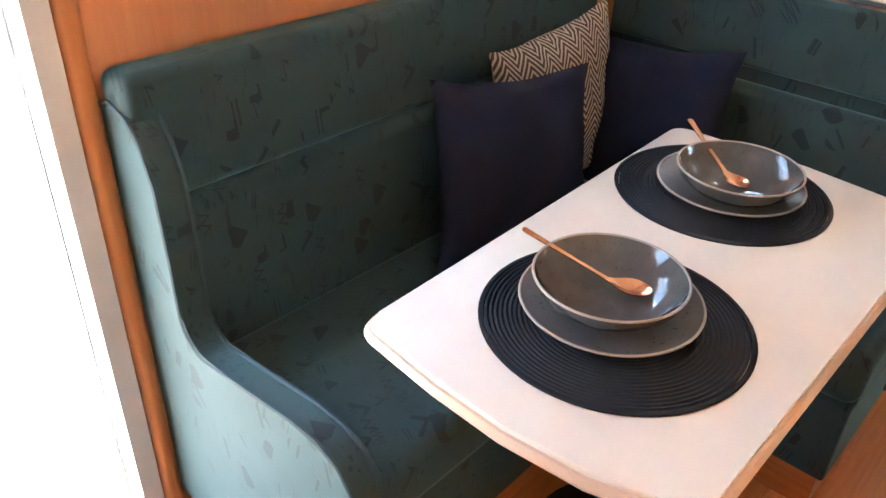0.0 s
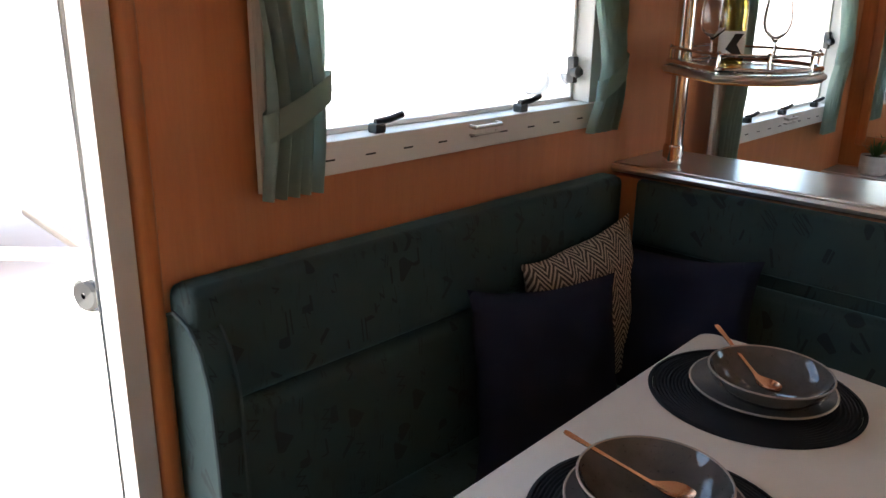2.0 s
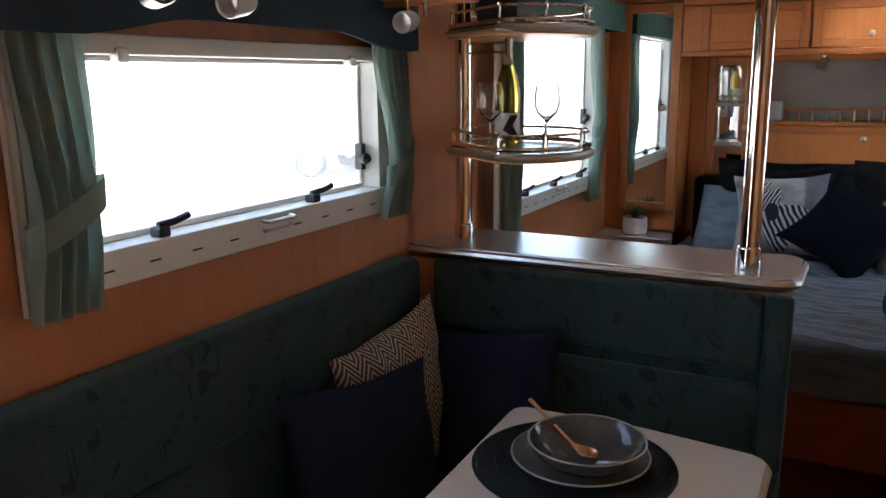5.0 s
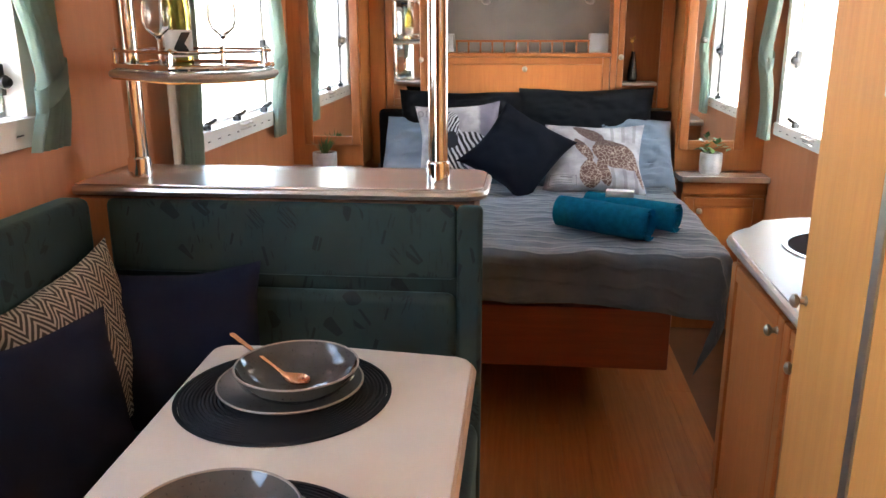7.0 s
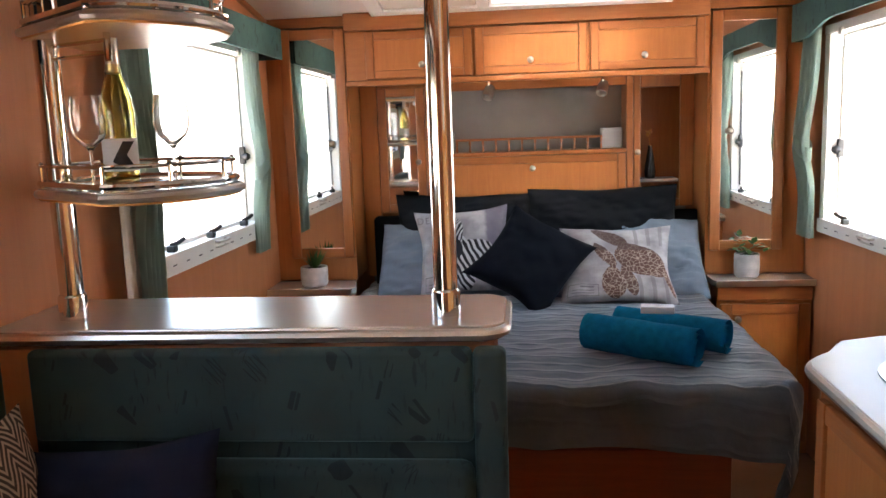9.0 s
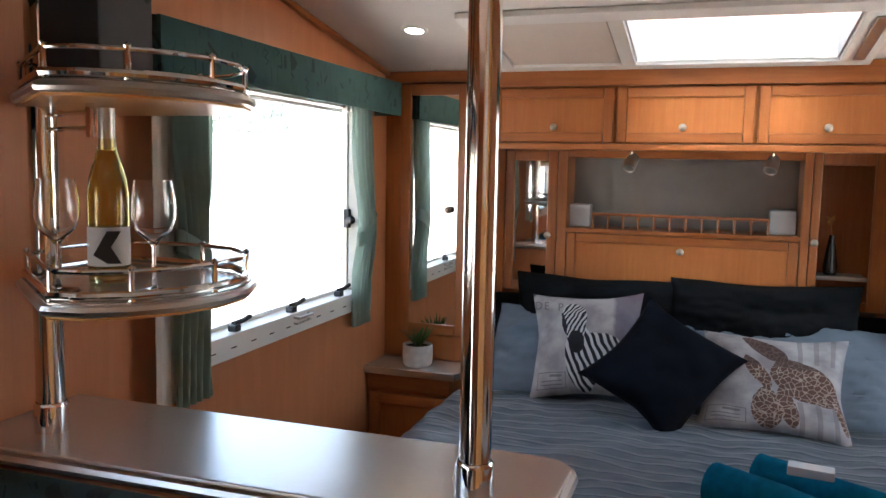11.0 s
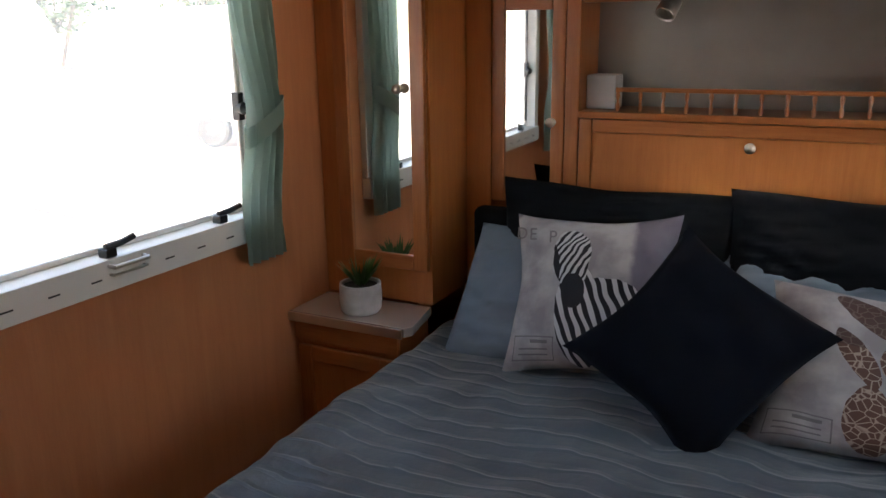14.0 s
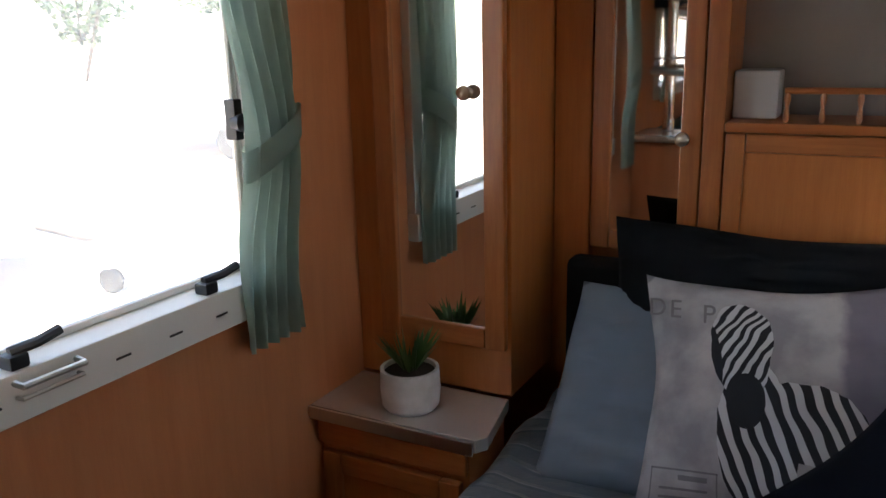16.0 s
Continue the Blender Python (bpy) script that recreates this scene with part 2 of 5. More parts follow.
VELOUR = upholstery("green_velour", (0.022, 0.047, 0.047), (0.004, 0.009, 0.01), 0.36)
PELMET = upholstery("pelmet_fabric", (0.04, 0.105, 0.1), (0.012, 0.03, 0.032), 0.2)
PELMET_B = plain("deep_blue_pelmet", (0.022, 0.045, 0.07), 0.95, vary=0.25, bump=0.3, fine=400)
PIPING = plain("piping", (0.03, 0.055, 0.06), 0.8)


def quilt():
    """Blue-grey sateen with ragged light pin-tucks running across the bed."""
    n = Nodes("quilt_sateen", 0.38)
    n.out.inputs["Sheen Weight"].default_value = 0.55
    n.out.inputs["Specular IOR Level"].default_value = 0.5
    sep = n.node("ShaderNodeSeparateXYZ")
    n.link(n.coord.outputs["UV"], sep.inputs[0])
    warp = n.noise(3.2, 3, n.place((1, 1, 1), source="UV"))
    y = n.math("ADD", sep.outputs[1], n.math("MULTIPLY", warp, 0.15))
    saw = n.math("FRACT", n.math("MULTIPLY", y, 17.0))
    tuck = n.math("ABSOLUTE", n.math("SUBTRACT", saw, 0.5))
    line = n.ramp(tuck, [(0.0, 1.0), (0.065, 0.0)])
    gaps = n.ramp(n.noise(7, 3, n.place((1, 6, 1), source="UV")), [(0.38, 0.0), (0.5, 1.0)])
    line = n.math("MULTIPLY", n.math("MULTIPLY", line, gaps), n.math("GREATER_THAN", sep.outputs[1], 0.16))
    body = n.mix(n.ramp(n.noise(8, 5), [(0.3, 0.0), (0.7, 1.0)]), (0.11, 0.148, 0.18), (0.18, 0.225, 0.265))
    n.colour(n.mix(n.math("MULTIPLY", line, 0.9), body, (0.5, 0.52, 0.54)))
    h = n.math("ADD", n.math("MULTIPLY", n.ramp(tuck, [(0.0, 1.0), (0.2, 0.0)]), 0.6), n.math("MULTIPLY", n.noise(22, 4), 0.8))
    n.bump(h, 0.5, 0.01)
    return n.mat


QUILT = quilt()


def chevron():
    n = Nodes("chevron_weave", 0.9)
    sep = n.node("ShaderNodeSeparateXYZ")
    n.link(n.coord.outputs["UV"], sep.inputs[0])
    zig = n.math("ABSOLUTE", n.math("SUBTRACT", n.math("FRACT", n.math("MULTIPLY", sep.outputs[0], 7.0)), 0.5))
    v = n.math("FRACT", n.math("ADD", n.math("MULTIPLY", sep.outputs[1], 22.0), n.math("MULTIPLY", zig, 5.0)))
    n.colour(n.mix(n.ramp(v, [(0.52, 0.0), (0.58, 1.0)]), (0.07, 0.055, 0.05), (0.5, 0.43, 0.36)))
    n.bump(n.math("ADD", v, n.noise(300, 2)), 0.4, 0.002)
    return n.mat


CHEVRON = chevron()


def speckled(name, base, rough=0.07):
    n = Nodes(name, rough)
    spots = n.ramp(n.noise(170, 2), [(0.66, 0.0), (0.7, 1.0)])
    col = n.mix(spots, base, (0.03, 0.028, 0.026))
    n.colour(n.mix(n.ramp(n.noise(20, 4), [(0.4, 0.0), (0.7, 0.35)]), col, (0.16, 0.15, 0.145)))
    n.bump(n.noise(60, 2), 0.05, 0.001)
    return n.mat


BOWL = speckled("speckled_grey_glaze", (0.075, 0.07, 0.064))
PLATE = speckled("grey_glaze", (0.11, 0.107, 0.104), 0.15)
RIM = plain("unglazed_rim", (0.36, 0.3, 0.25), 0.4)


# ---- building helpers ----
def thing(name, at, label, category, group="", kind=""):
    ob = new(name)
    ob.empty_display_size = 0.05
    ob.matrix_world = Matrix.Translation(at)
    return tagged(ob, label, category, group, kind)


def finish(name, bm, material, smooth=35):
    me = bpy.data.meshes.new(name)
    bmesh.ops.recalc_face_normals(bm, faces=bm.faces)
    fine = len(bm.faces) > 2500
    turned = []
    if not fine:
        # large faces outweigh their rounded edges, so that flat panels shade flat
        bm.normal_update()
        least, size = math.cos(radians(smooth)), {f: f.calc_area() for f in bm.faces}
        for f in bm.faces:
            for v in f.verts:
                total = Vector()
                for g_ in v.link_faces:
                    if g_.normal.dot(f.normal) > least:
                        total += g_.normal * size[g_]
                turned.append(total.normalized() if total.length > 0 else f.normal.copy())
    bm.to_mesh(me)
    bm.free()
    for p in me.polygons:
        p.use_smooth = True
    if fine:
        me.set_sharp_from_angle(angle=radians(smooth))
    else:
        me.normals_split_custom_set(turned)
    me.materials.append(material)
    return me


def part(name, bm, material, parent=None, label="", smooth=35):
    """Links a bmesh as one mesh object, under a thing or a part."""
    ob = new(name, finish(name, bm, material, smooth))
    if parent is not None:
        ob.parent = parent
        if parent.type == "EMPTY":
            ob.matrix_parent_inverse = parent.matrix_basis.inverted()
    return tagged(ob, label)


def structure(name, bm, material, label, category, smooth=35):
    return tagged(part(name, bm, material, None, "", smooth), label, category, "", "structure")


def box(bm, x0, x1, y0, y1, z0, z1, bevel=0.0, seg=2):
    vs = [bm.verts.new((x, y, z)) for x in (x0, x1) for y in (y0, y1) for z in (z0, z1)]
    fs = [bm.faces.new([vs[i] for i in f]) for f in ((0, 1, 3, 2), (4, 6, 7, 5), (0, 4, 5, 1), (2, 3, 7, 6), (0, 2, 6, 4), (1, 5, 7, 3))]
    if bevel:
        es = list({e for f in fs for e in f.edges})
        bmesh.ops.bevel(bm, geom=es, offset=bevel, segments=seg, affect="EDGES", profile=0.5)
    return bm


def bx(x0, x1, y0, y1, z0, z1, bevel=0.003, seg=2):
    return box(bmesh.new(), x0, x1, y0, y1, z0, z1, bevel, seg)


def prism(poly, axis, a, b, bevel=0.0, bm=None, seg=2):
    """A polygon drawn in the two other axes, drawn out along axis from a to b."""
    bm = bm or bmesh.new()

    def at(p, c):
        return {"x": (c, p[0], p[1]), "y": (p[0], c, p[1]), "z": (p[0], p[1], c)}[axis]

    lo = [bm.verts.new(at(p, a)) for p in poly]
    hi = [bm.verts.new(at(p, b)) for p in poly]
    fs = [bm.faces.new(lo), bm.faces.new(hi[::-1])]
    for i in range(len(poly)):
        j = (i + 1) % len(poly)
        fs.append(bm.faces.new((lo[i], lo[j], hi[j], hi[i])))
    if bevel:
        es = list({e for e in fs[0].edges} | {e for e in fs[1].edges})
        bmesh.ops.bevel(bm, geom=es, offset=bevel, segments=seg, affect="EDGES", profile=0.5)
    return bm


def lathe(profile, m=None, n=24, bm=None):
    """A profile of (radius, height) turned about z, then put at m."""
    bm = bm or bmesh.new()
    m = m or Matrix()
    rings = []
    for r, z in profile:
        if r < 1e-6:
            rings.append([bm.verts.new(m @ Vector((0, 0, z)))])
        else:
            rings.append([bm.verts.new(m @ Vector((r * math.cos(2 * math.pi * i / n), r * math.sin(2 * math.pi * i / n), z))) for i in range(n)])
    for a, b in zip(rings, rings[1:]):
        for i in range(n):
            j = (i + 1) % n
            q = [a[0 if len(a) == 1 else i], a[0 if len(a) == 1 else j], b[0 if len(b) == 1 else j], b[0 if len(b) == 1 else i]]
            q = list(dict.fromkeys(q))
            if len(q) > 2:
                bm.faces.new(q)
    return bm


def tube(points, r, n=8, bm=None, closed=False):
    """A round bar along a line of points."""
    bm = bm or bmesh.new()
    pts = [Vector(p) for p in points]
    rings = []
    for i, p in enumerate(pts):
        a = pts[i - 1] if i or closed else p
        b = pts[(i + 1) % len(pts)] if i + 1 < len(pts) or closed else p
        q = (b - a).normalized().to_track_quat("Z", "Y")
        rings.append([bm.verts.new(p + q @ Vector((r * math.cos(2 * math.pi * k / n), r * math.sin(2 * math.pi * k / n), 0))) for k in range(n)])
    pairs = list(zip(rings, rings[1:])) + ([(rings[-1], rings[0])] if closed else [])
    for a, b in pairs:
        for k in range(n):
            bm.faces.new((a[k], a[(k + 1) % n], b[(k + 1) % n], b[k]))
    if not closed:
        bm.faces.new(rings[0][::-1])
        bm.faces.new(rings[-1])
    return bm


def arc(cx, cy, r, a0, a1, n=8):
    return [(cx + r * math.cos(radians(a0 + (a1 - a0) * i / n)), cy + r * math.sin(radians(a0 + (a1 - a0) * i / n))) for i in range(n + 1)]


def knob(at, way, parent, r=0.014):
    """A small turned pewter knob whose stem points along way."""
    m = Matrix.Translation(at) @ Vector(way).to_track_quat("Z", "Y").to_matrix().to_4x4()
    return part("knob", lathe([(0.0, 0.0), (r * 0.75, 0.0), (r * 0.5, 0.004), (r * 0.45, 0.012), (r, 0.018), (r * 0.95, 0.025), (r * 0.5, 0.029), (0, 0.03)], m, 14), PEWTER, parent, "round pewter knob")


def grid_wall(bm, fixed, lo, hi, us, vs, holes, axis="x"):
    """A wall between fixed lo and hi, cut into cells along its openings."""
    cu = sorted({us[0], us[1], *[h[k] for h in holes for k in (0, 1)]})
    cv = sorted({vs[0], vs[1], *[h[k] for h in holes for k in (2, 3)]})
    for u0, u1 in zip(cu, cu[1:]):
        for v0, v1 in zip(cv, cv[1:]):
            mu, mv = (u0 + u1) / 2, (v0 + v1) / 2
            if any(h[0] < mu < h[1] and h[2] < mv < h[3] for h in holes):
                continue
            if axis == "x":
                box(bm, lo, hi, u0, u1, v0, v1)
            else:
                box(bm, u0, u1, lo, hi, v0, v1)
    return bm


def pillow(w, h, d, seed=0, n=26, pinch=0.12, soft=1.0):
    """A stuffed cushion lying in its own x-z plane, face to -y, with corners drawn out, sides drawn in and slack creases."""
    bm = bmesh.new()
    uvl = bm.loops.layers.uv.new("UVMap")
    faces = []
    grids = {}
    for side in (-1, 1):
        g = []
        for i in range(n + 1):
            row = []
            for j in range(n + 1):
                u, v = -1 + 2 * i / n, -1 + 2 * j / n
                rim = i in (0, n) or j in (0, n)
                if side == 1 and rim:
                    row.append(grids[-1][i][j])
                    continue
                k = (1 - abs(u) ** 2.6) * (1 - abs(v) ** 2.6)
                y = side * d / 2 * max(k, 0) ** 0.55
                sx = 1 - pinch * (1 - v * v) * abs(u) ** 3
                sz = 1 - pinch * (1 - u * u) * abs(v) ** 3
                p = Vector((u * w / 2 * sx * 1.0, y, v * h / 2 * sz))
                slack = noise.noise(Vector((u * 2.2 + seed * 7.1, side * 3.3, v * 2.2))) * 0.015
                crease = noise.noise(Vector((u * 5 + 3 * v + seed * 3.7, side * 1.3, v * 2.5 - u)))
                slack = slack * soft - 0.004 * soft * max(0.0, 1 - abs(crease) * 3)
                rumple = noise.noise(Vector((u * 3 - 4 * v + seed * 2.3, side * 2.1, v * 6 + u)))
                slack -= (soft - 1) * 0.008 * max(0.0, 1 - abs(rumple) * 4)
                p.y += side * slack * min(1.0, k * 3)
                p.x += noise.noise(Vector((u * 1.3, v * 1.3, seed + 5.5))) * 0.012
                p.z += noise.noise(Vector((u * 1.3, v * 1.3, seed + 15.5))) * 0.012
                row.append(bm.verts.new(p))
            g.append(row)
        grids[side] = g
        for i in range(n):
            for j in range(n):
                q = [(i, j), (i + 1, j), (i + 1, j + 1), (i, j + 1)]
                f = bm.faces.new([g[a][b] for a, b in q])
                for lp, (a, b) in zip(f.loops, q):
                    lp[uvl].uv = (a / n, b / n)
    return bm


def put(ob, m):
    ob.matrix_world = m
    return ob


L, R, FRONT, REAR, MID = -1.205, 1.09, 5.15, -1.7, -0.055


def ceil_z(y):
    return 2.066 - max(0.0, y - 3.6) * 0.155


# ---- shell ----
bm = bmesh.new()
grid_wall(bm, None, L - 0.045, L, (REAR, FRONT), (0.0, 2.2), [(0.42, 1.1, 0.0, 1.62), (1.455, 2.427, 1.19, 1.59), (3.26, 4.3, 1.02, 1.76)])
structure("wall_left", bm, WALLP, "warm timber veneer caravan side wall with windows and doorway", "wall")
bm = bmesh.new()
grid_wall(bm, None, R, R + 0.045, (REAR, FRONT), (0.0, 2.2), [(3.38, 4.36, 1.0, 1.75), (-0.25, 0.51, 1.05, 1.62)])
structure("wall_right", bm, WALLP, "warm timber veneer caravan side wall with window", "wall")
structure("wall_front", bx(L, R, FRONT, FRONT + 0.05, 0, 2.2, 0), WALLP, "timber veneer caravan front wall behind bed head", "wall")
structure("wall_rear", bx(L, R, REAR - 0.05, REAR, 0, 2.2, 0), WALLP, "plain timber veneer wall closing the caravan", "wall")
bm = bmesh.new()
HX0, HX1, HY0, HY1 = -0.22, 0.42, 4.02, 4.48
cx, cy = [L, HX0, HX1, R], [REAR, 3.6, HY0, HY1, FRONT]
for i in range(3):
    for j in range(4):
        if i == 1 and j == 2:
            continue
        x0, x1, y0, y1 = cx[i], cx[i + 1], cy[j], cy[j + 1]
        prism([(y0, ceil_z(y0)), (y1, ceil_z(y1)), (y1, ceil_z(y1) + 0.05), (y0, ceil_z(y0) + 0.05)], "x", x0, x1, bm=bm)
structure("ceiling", bm, CEIL, "off-white vinyl caravan ceiling sloping down to the front", "ceiling")
structure("floor", bx(L, R, REAR, FRONT, -0.05, 0.0, 0), JOINT, "timber look vinyl plank caravan floor", "floor")
for x in (L + 0.012, R - 0.012):
    prof = [(3.62, ceil_z(3.62)), (4.62, ceil_z(4.62))]
    m = tube([(x, REAR + 0.02, 2.058), (x, 3.6, 2.058), (x, 4.6, ceil_z(4.6) - 0.008)], 0.012, 8)
    structure("trim", m, TRIM_Y, "dark timber bead between wall and ceiling", "trim")


# ---- windows ----
def caravan_window(name, wall, out, y0, y1, z0, z1, cassette, stays, clamp=0.12):
    """Acrylic caravan window in a white frame with blind cassette, catches, stays and handles. out: -1 to the left, 1 to the right."""
    w = thing(name, (wall, (y0 + y1) / 2, z0), "white framed acrylic caravan window with blind cassette", "window", "", "structure")

    def bar(part_name, a0, a1, b0, b1, d0, d1, mat, label="", bev=0.004, par=None):
        xs = sorted((wall - out * d0, wall - out * d1))
        return part(part_name, bx(xs[0], xs[1], a0, a1, b0, b1, bev), mat, par or w, label)

    bar("blind_cassette", y0 - 0.05, y1 + 0.05, z0 - cassette, z0, -0.044, 0.03, WHITE, "slotted white blind cassette")
    bar("frame_rail", y0 - 0.05, y1 + 0.05, z1, z1 + 0.035, -0.044, 0.024, WHITE)
    bar("frame_stile", y0 - 0.05, y0, z0, z1, -0.044, 0.022, WHITE)
    bar("frame_stile", y1, y1 + 0.05, z0, z1, -0.044, 0.022, WHITE)
    n = int((y1 - y0) / 0.095)
    for i in range(n):
        yc = y0 + 0.05 + i * (y1 - y0 - 0.1) / (n - 1)
        bar("slot", yc - 0.013, yc + 0.013, z0 - cassette * 0.55 - 0.0017, z0 - cassette * 0.55 + 0.0017, 0.028, 0.0312, RUBBER, "", 0)
    pane = bar("pane", y0 - 0.03, y1 + 0.03, z0 - 0.03, z1 + 0.03, -0.052, -0.046, ACRYL, "clear acrylic pane", 0)
    pane.visible_shadow = False
    for a0, a1, b0, b1 in ((y0, y1, z0, z0 + 0.012), (y0, y1, z1 - 0.01, z1), (y0, y0 + 0.012, z0 + 0.013, z1 - 0.011), (y1 - 0.012, y1, z0 + 0.013, z1 - 0.011)):
        bar("seal", a0, a1, b0, b1, -0.044, -0.03, WHITE, "", 0.003)
    for ye, s in ((y1 - 0.024, -1), (y0 + 0.024, 1)):
        xs = wall + out * 0.022
        part("stay", tube([(xs, ye, z0 + 0.03), (xs, ye, z1 - 0.05)], 0.006, 8), ALU if s < 0 else BLACK, w, "telescopic window stay")
        m = lathe([(0, 0), (0.014, 0.002), (0.016, 0.02), (0.009, 0.03), (0, 0.032)], Matrix.Translation((xs, ye, z0 + clamp)) @ pose(0, 0, 0, 0, -90 * out, 0), 12)
        box(m, xs - 0.012, xs + 0.012, ye - 0.01, ye + 0.01, z0 + clamp - 0.03, z0 + clamp + 0.04, 0.003)
        part("stay_clamp", m, BLACK, w)
    for f in stays:
        yc = y0 + f * (y1 - y0)
        x = wall - out * 0.012
        m = box(bmesh.new(), x - 0.014, x + 0.014, yc - 0.014, yc + 0.014, z0, z0 + 0.02, 0.004)
        tube([(x, yc - 0.005, z0 + 0.022), (x - out * 0.008, yc + 0.03, z0 + 0.026), (x - out * 0.012, yc + 0.062, z0 + 0.034)], 0.0075, 8, m)
        part("catch", m, BLACK, w, "black swivel window catch")
    yc = (y0 + y1) / 2 + 0.03
    x = wall - out * 0.036
    m = tube([(wall - out * 0.03, yc - 0.045, z0 - 0.012), (x - out * 0.01, yc - 0.045, z0 - 0.014), (x - out * 0.012, yc + 0.045, z0 - 0.014), (wall - out * 0.03, yc + 0.045, z0 - 0.012)], 0.005, 8)
    tube([(wall - out * 0.03, yc - 0.045, z0 - 0.032), (x - out * 0.006, yc - 0.045, z0 - 0.032), (x - out * 0.006, yc + 0.045, z0 - 0.032), (wall - out * 0.03, yc + 0.045, z0 - 0.032)], 0.003, 6, m)
    part("blind_pull", m, ALU, w, "grey blind pull handle")
    for f in (0.13, 0.87):
        yc = y0 + f * (y1 - y0)
        bar("clip", yc - 0.012, yc + 0.012, z1 - 0.014, z1 + 0.012, 0.01, 0.034, ALU)
    return w


caravan_window("window_1", L, -1, 1.47, 2.412, 1.24, 1.573, 0.067, (0.2, 0.7), 0.08)
caravan_window("window_2", L, -1, 3.29, 4.29, 1.076, 1.742, 0.068, (0.18, 0.5, 0.84), 0.265)
# this one is out of view, added to light the dinette from the right
caravan_window("unseen_window", R, 1, -0.2, 0.46, 1.1, 1.6, 0.055, (0.2, 0.8))
caravan_window("window_3", R, 1, 3.42, 4.33, 1.025, 1.73, 0.055, (0.2, 0.8), 0.27)


def curtain(x, face, y0, y1, z0, z1, ztie, waist, hug, label, lined=None):
    """A pleated curtain tied back at ztie to the width waist. face: the way to the room; hug: -1 tied towards y0, 1 towards y1. lined: where a strip of lining begins, from y0."""
    c = thing("curtain", (x, (y0 + y1) / 2, z0), label, "curtain", "window curtains")
    bm = bmesh.new()
    nu, nv = 48, 26
    rows = []
    for j in range(nv + 1):
        z = z1 + (z0 - z1) * j / nv
        k = math.exp(-((z - ztie) / (0.2 if z > ztie else 0.13)) ** 2)
        wid = (y1 - y0) * (1 - k) + waist * k
        if z < ztie:
            wid = waist + (y1 - y0 - waist) * 0.75 * (1 - k)
        yc = (y0 + wid / 2) if hug < 0 else (y1 - wid / 2)
        row = []
        for i in range(nu + 1):
            u = i / nu
            fold = math.sin(u * 5 * 2 * math.pi + 0.8 * math.sin(z * 9)) * (0.014 + 0.004 * k) + 0.006 * noise.noise(Vector((u * 4, z * 5, x)))
            row.append(bm.verts.new((x + face * (fold + 0.018 * k), yc + (u - 0.5) * wid, z)))
        rows.append(row)
    for a, b in zip(rows, rows[1:]):
        for i in range(nu):
            bm.faces.new((a[i], a[i + 1], b[i + 1], b[i]))
    bmesh.ops.solidify(bm, geom=bm.faces[:], thickness=0.002)
    part("drape", bm, CURTAIN, c, "", 80)
    yb = y0 if hug < 0 else y1 - waist
    ring = [(x + face * (0.014 + 0.024 * math.cos(a)), yb + waist / 2 + (waist / 2 + 0.012) * math.sin(a), ztie + hug * 0.035 * math.sin(a)) for a in [2 * math.pi * i / 20 for i in range(20)]]
    bm = bmesh.new()
    lo = [bm.verts.new((p[0], p[1], p[2] - 0.026)) for p in ring]
    hi = [bm.verts.new((p[0] + 0.002, p[1], p[2] + 0.026)) for p in ring]
    for i in range(20):
        bm.faces.new((lo[i], lo[(i + 1) % 20], hi[(i + 1) % 20], hi[i]))
    bmesh.ops.solidify(bm, geom=bm.faces[:], thickness=0.003)
    part("tieback", bm, CURTAIN, c, "", 80)
    if lined is not None:
        ys = (y0 + lined, y0 + 0.05)
        bm = bmesh.new()
        pts = [(x - face * 0.02 + 0.004 * math.sin(i * 1.9), ys[0] + (ys[1] - ys[0]) * i / 8) for i in range(9)]
        prism(pts + [(p[0] - face * 0.002, p[1]) for p in pts[::-1]], "z", z0 + 0.01, z1, bm=bm)
        part("lining", bm, LINING, c, "cream curtain lining")
    return c


def pelmet(wall, face, y0, y1, z0, z1, rise, depth, label, mat=None):
    """A fabric pelmet whose lower edge arches up between its ends."""
    mat = mat or PELMET
    p = thing("pelmet", (wall, (y0 + y1) / 2, z0), label, "pelmet", "window pelmets")
    n = 24
    low = []
    for i in range(n + 1):
        u = i / n
        k = min(1.0, max(0.0, (min(u, 1 - u) - 0.1) / 0.22))
        low.append((y0 + (y1 - y0) * u, z0 + rise * k * k * (3 - 2 * k)))
    bm = bmesh.new()
    prism(low + [(y1, z1), (y0, z1)], "x", wall + face * depth, wall + face * (depth - 0.012), 0.003, bm)
    for y in (y0, y1 - 0.012):
        box(bm, *sorted((wall + face * 0.001, wall + face * (depth - 0.013))), y, y + 0.012, z0, z1)
    part("fabric_face", bm, mat, p)
    part("top_board", bx(*sorted((wall + face * 0.001, wall + face * (depth - 0.014))), y0 + 0.014, y1 - 0.014, z1 - 0.012, z1, 0), TRIM_Y, p)
    return p


CL = "sage green pleated curtain tied back beside the window"
curtain(L + 0.055, 1, 1.345, 1.485, 1.155, 1.63, 1.32, 0.125, 1, CL, 0.008)
curtain(L + 0.055, 1, 2.335, 2.495, 1.165, 1.63, 1.31, 0.1, 1, CL)
curtain(L + 0.075, 1, 3.13, 3.275, 0.955, 1.79, 1.33, 0.105, -1, CL, -0.045)
curtain(L + 0.042, 1, 4.175, 4.333, 0.955, 1.79, 1.31, 0.125, 1, CL)
curtain(R - 0.06, -1, 4.33, 4.5, 0.945, 1.78, 1.31, 0.13, 1, CL)
curtain(R - 0.06, -1, 3.36, 3.52, 0.93, 1.78, 1.29, 0.11, -1, CL)
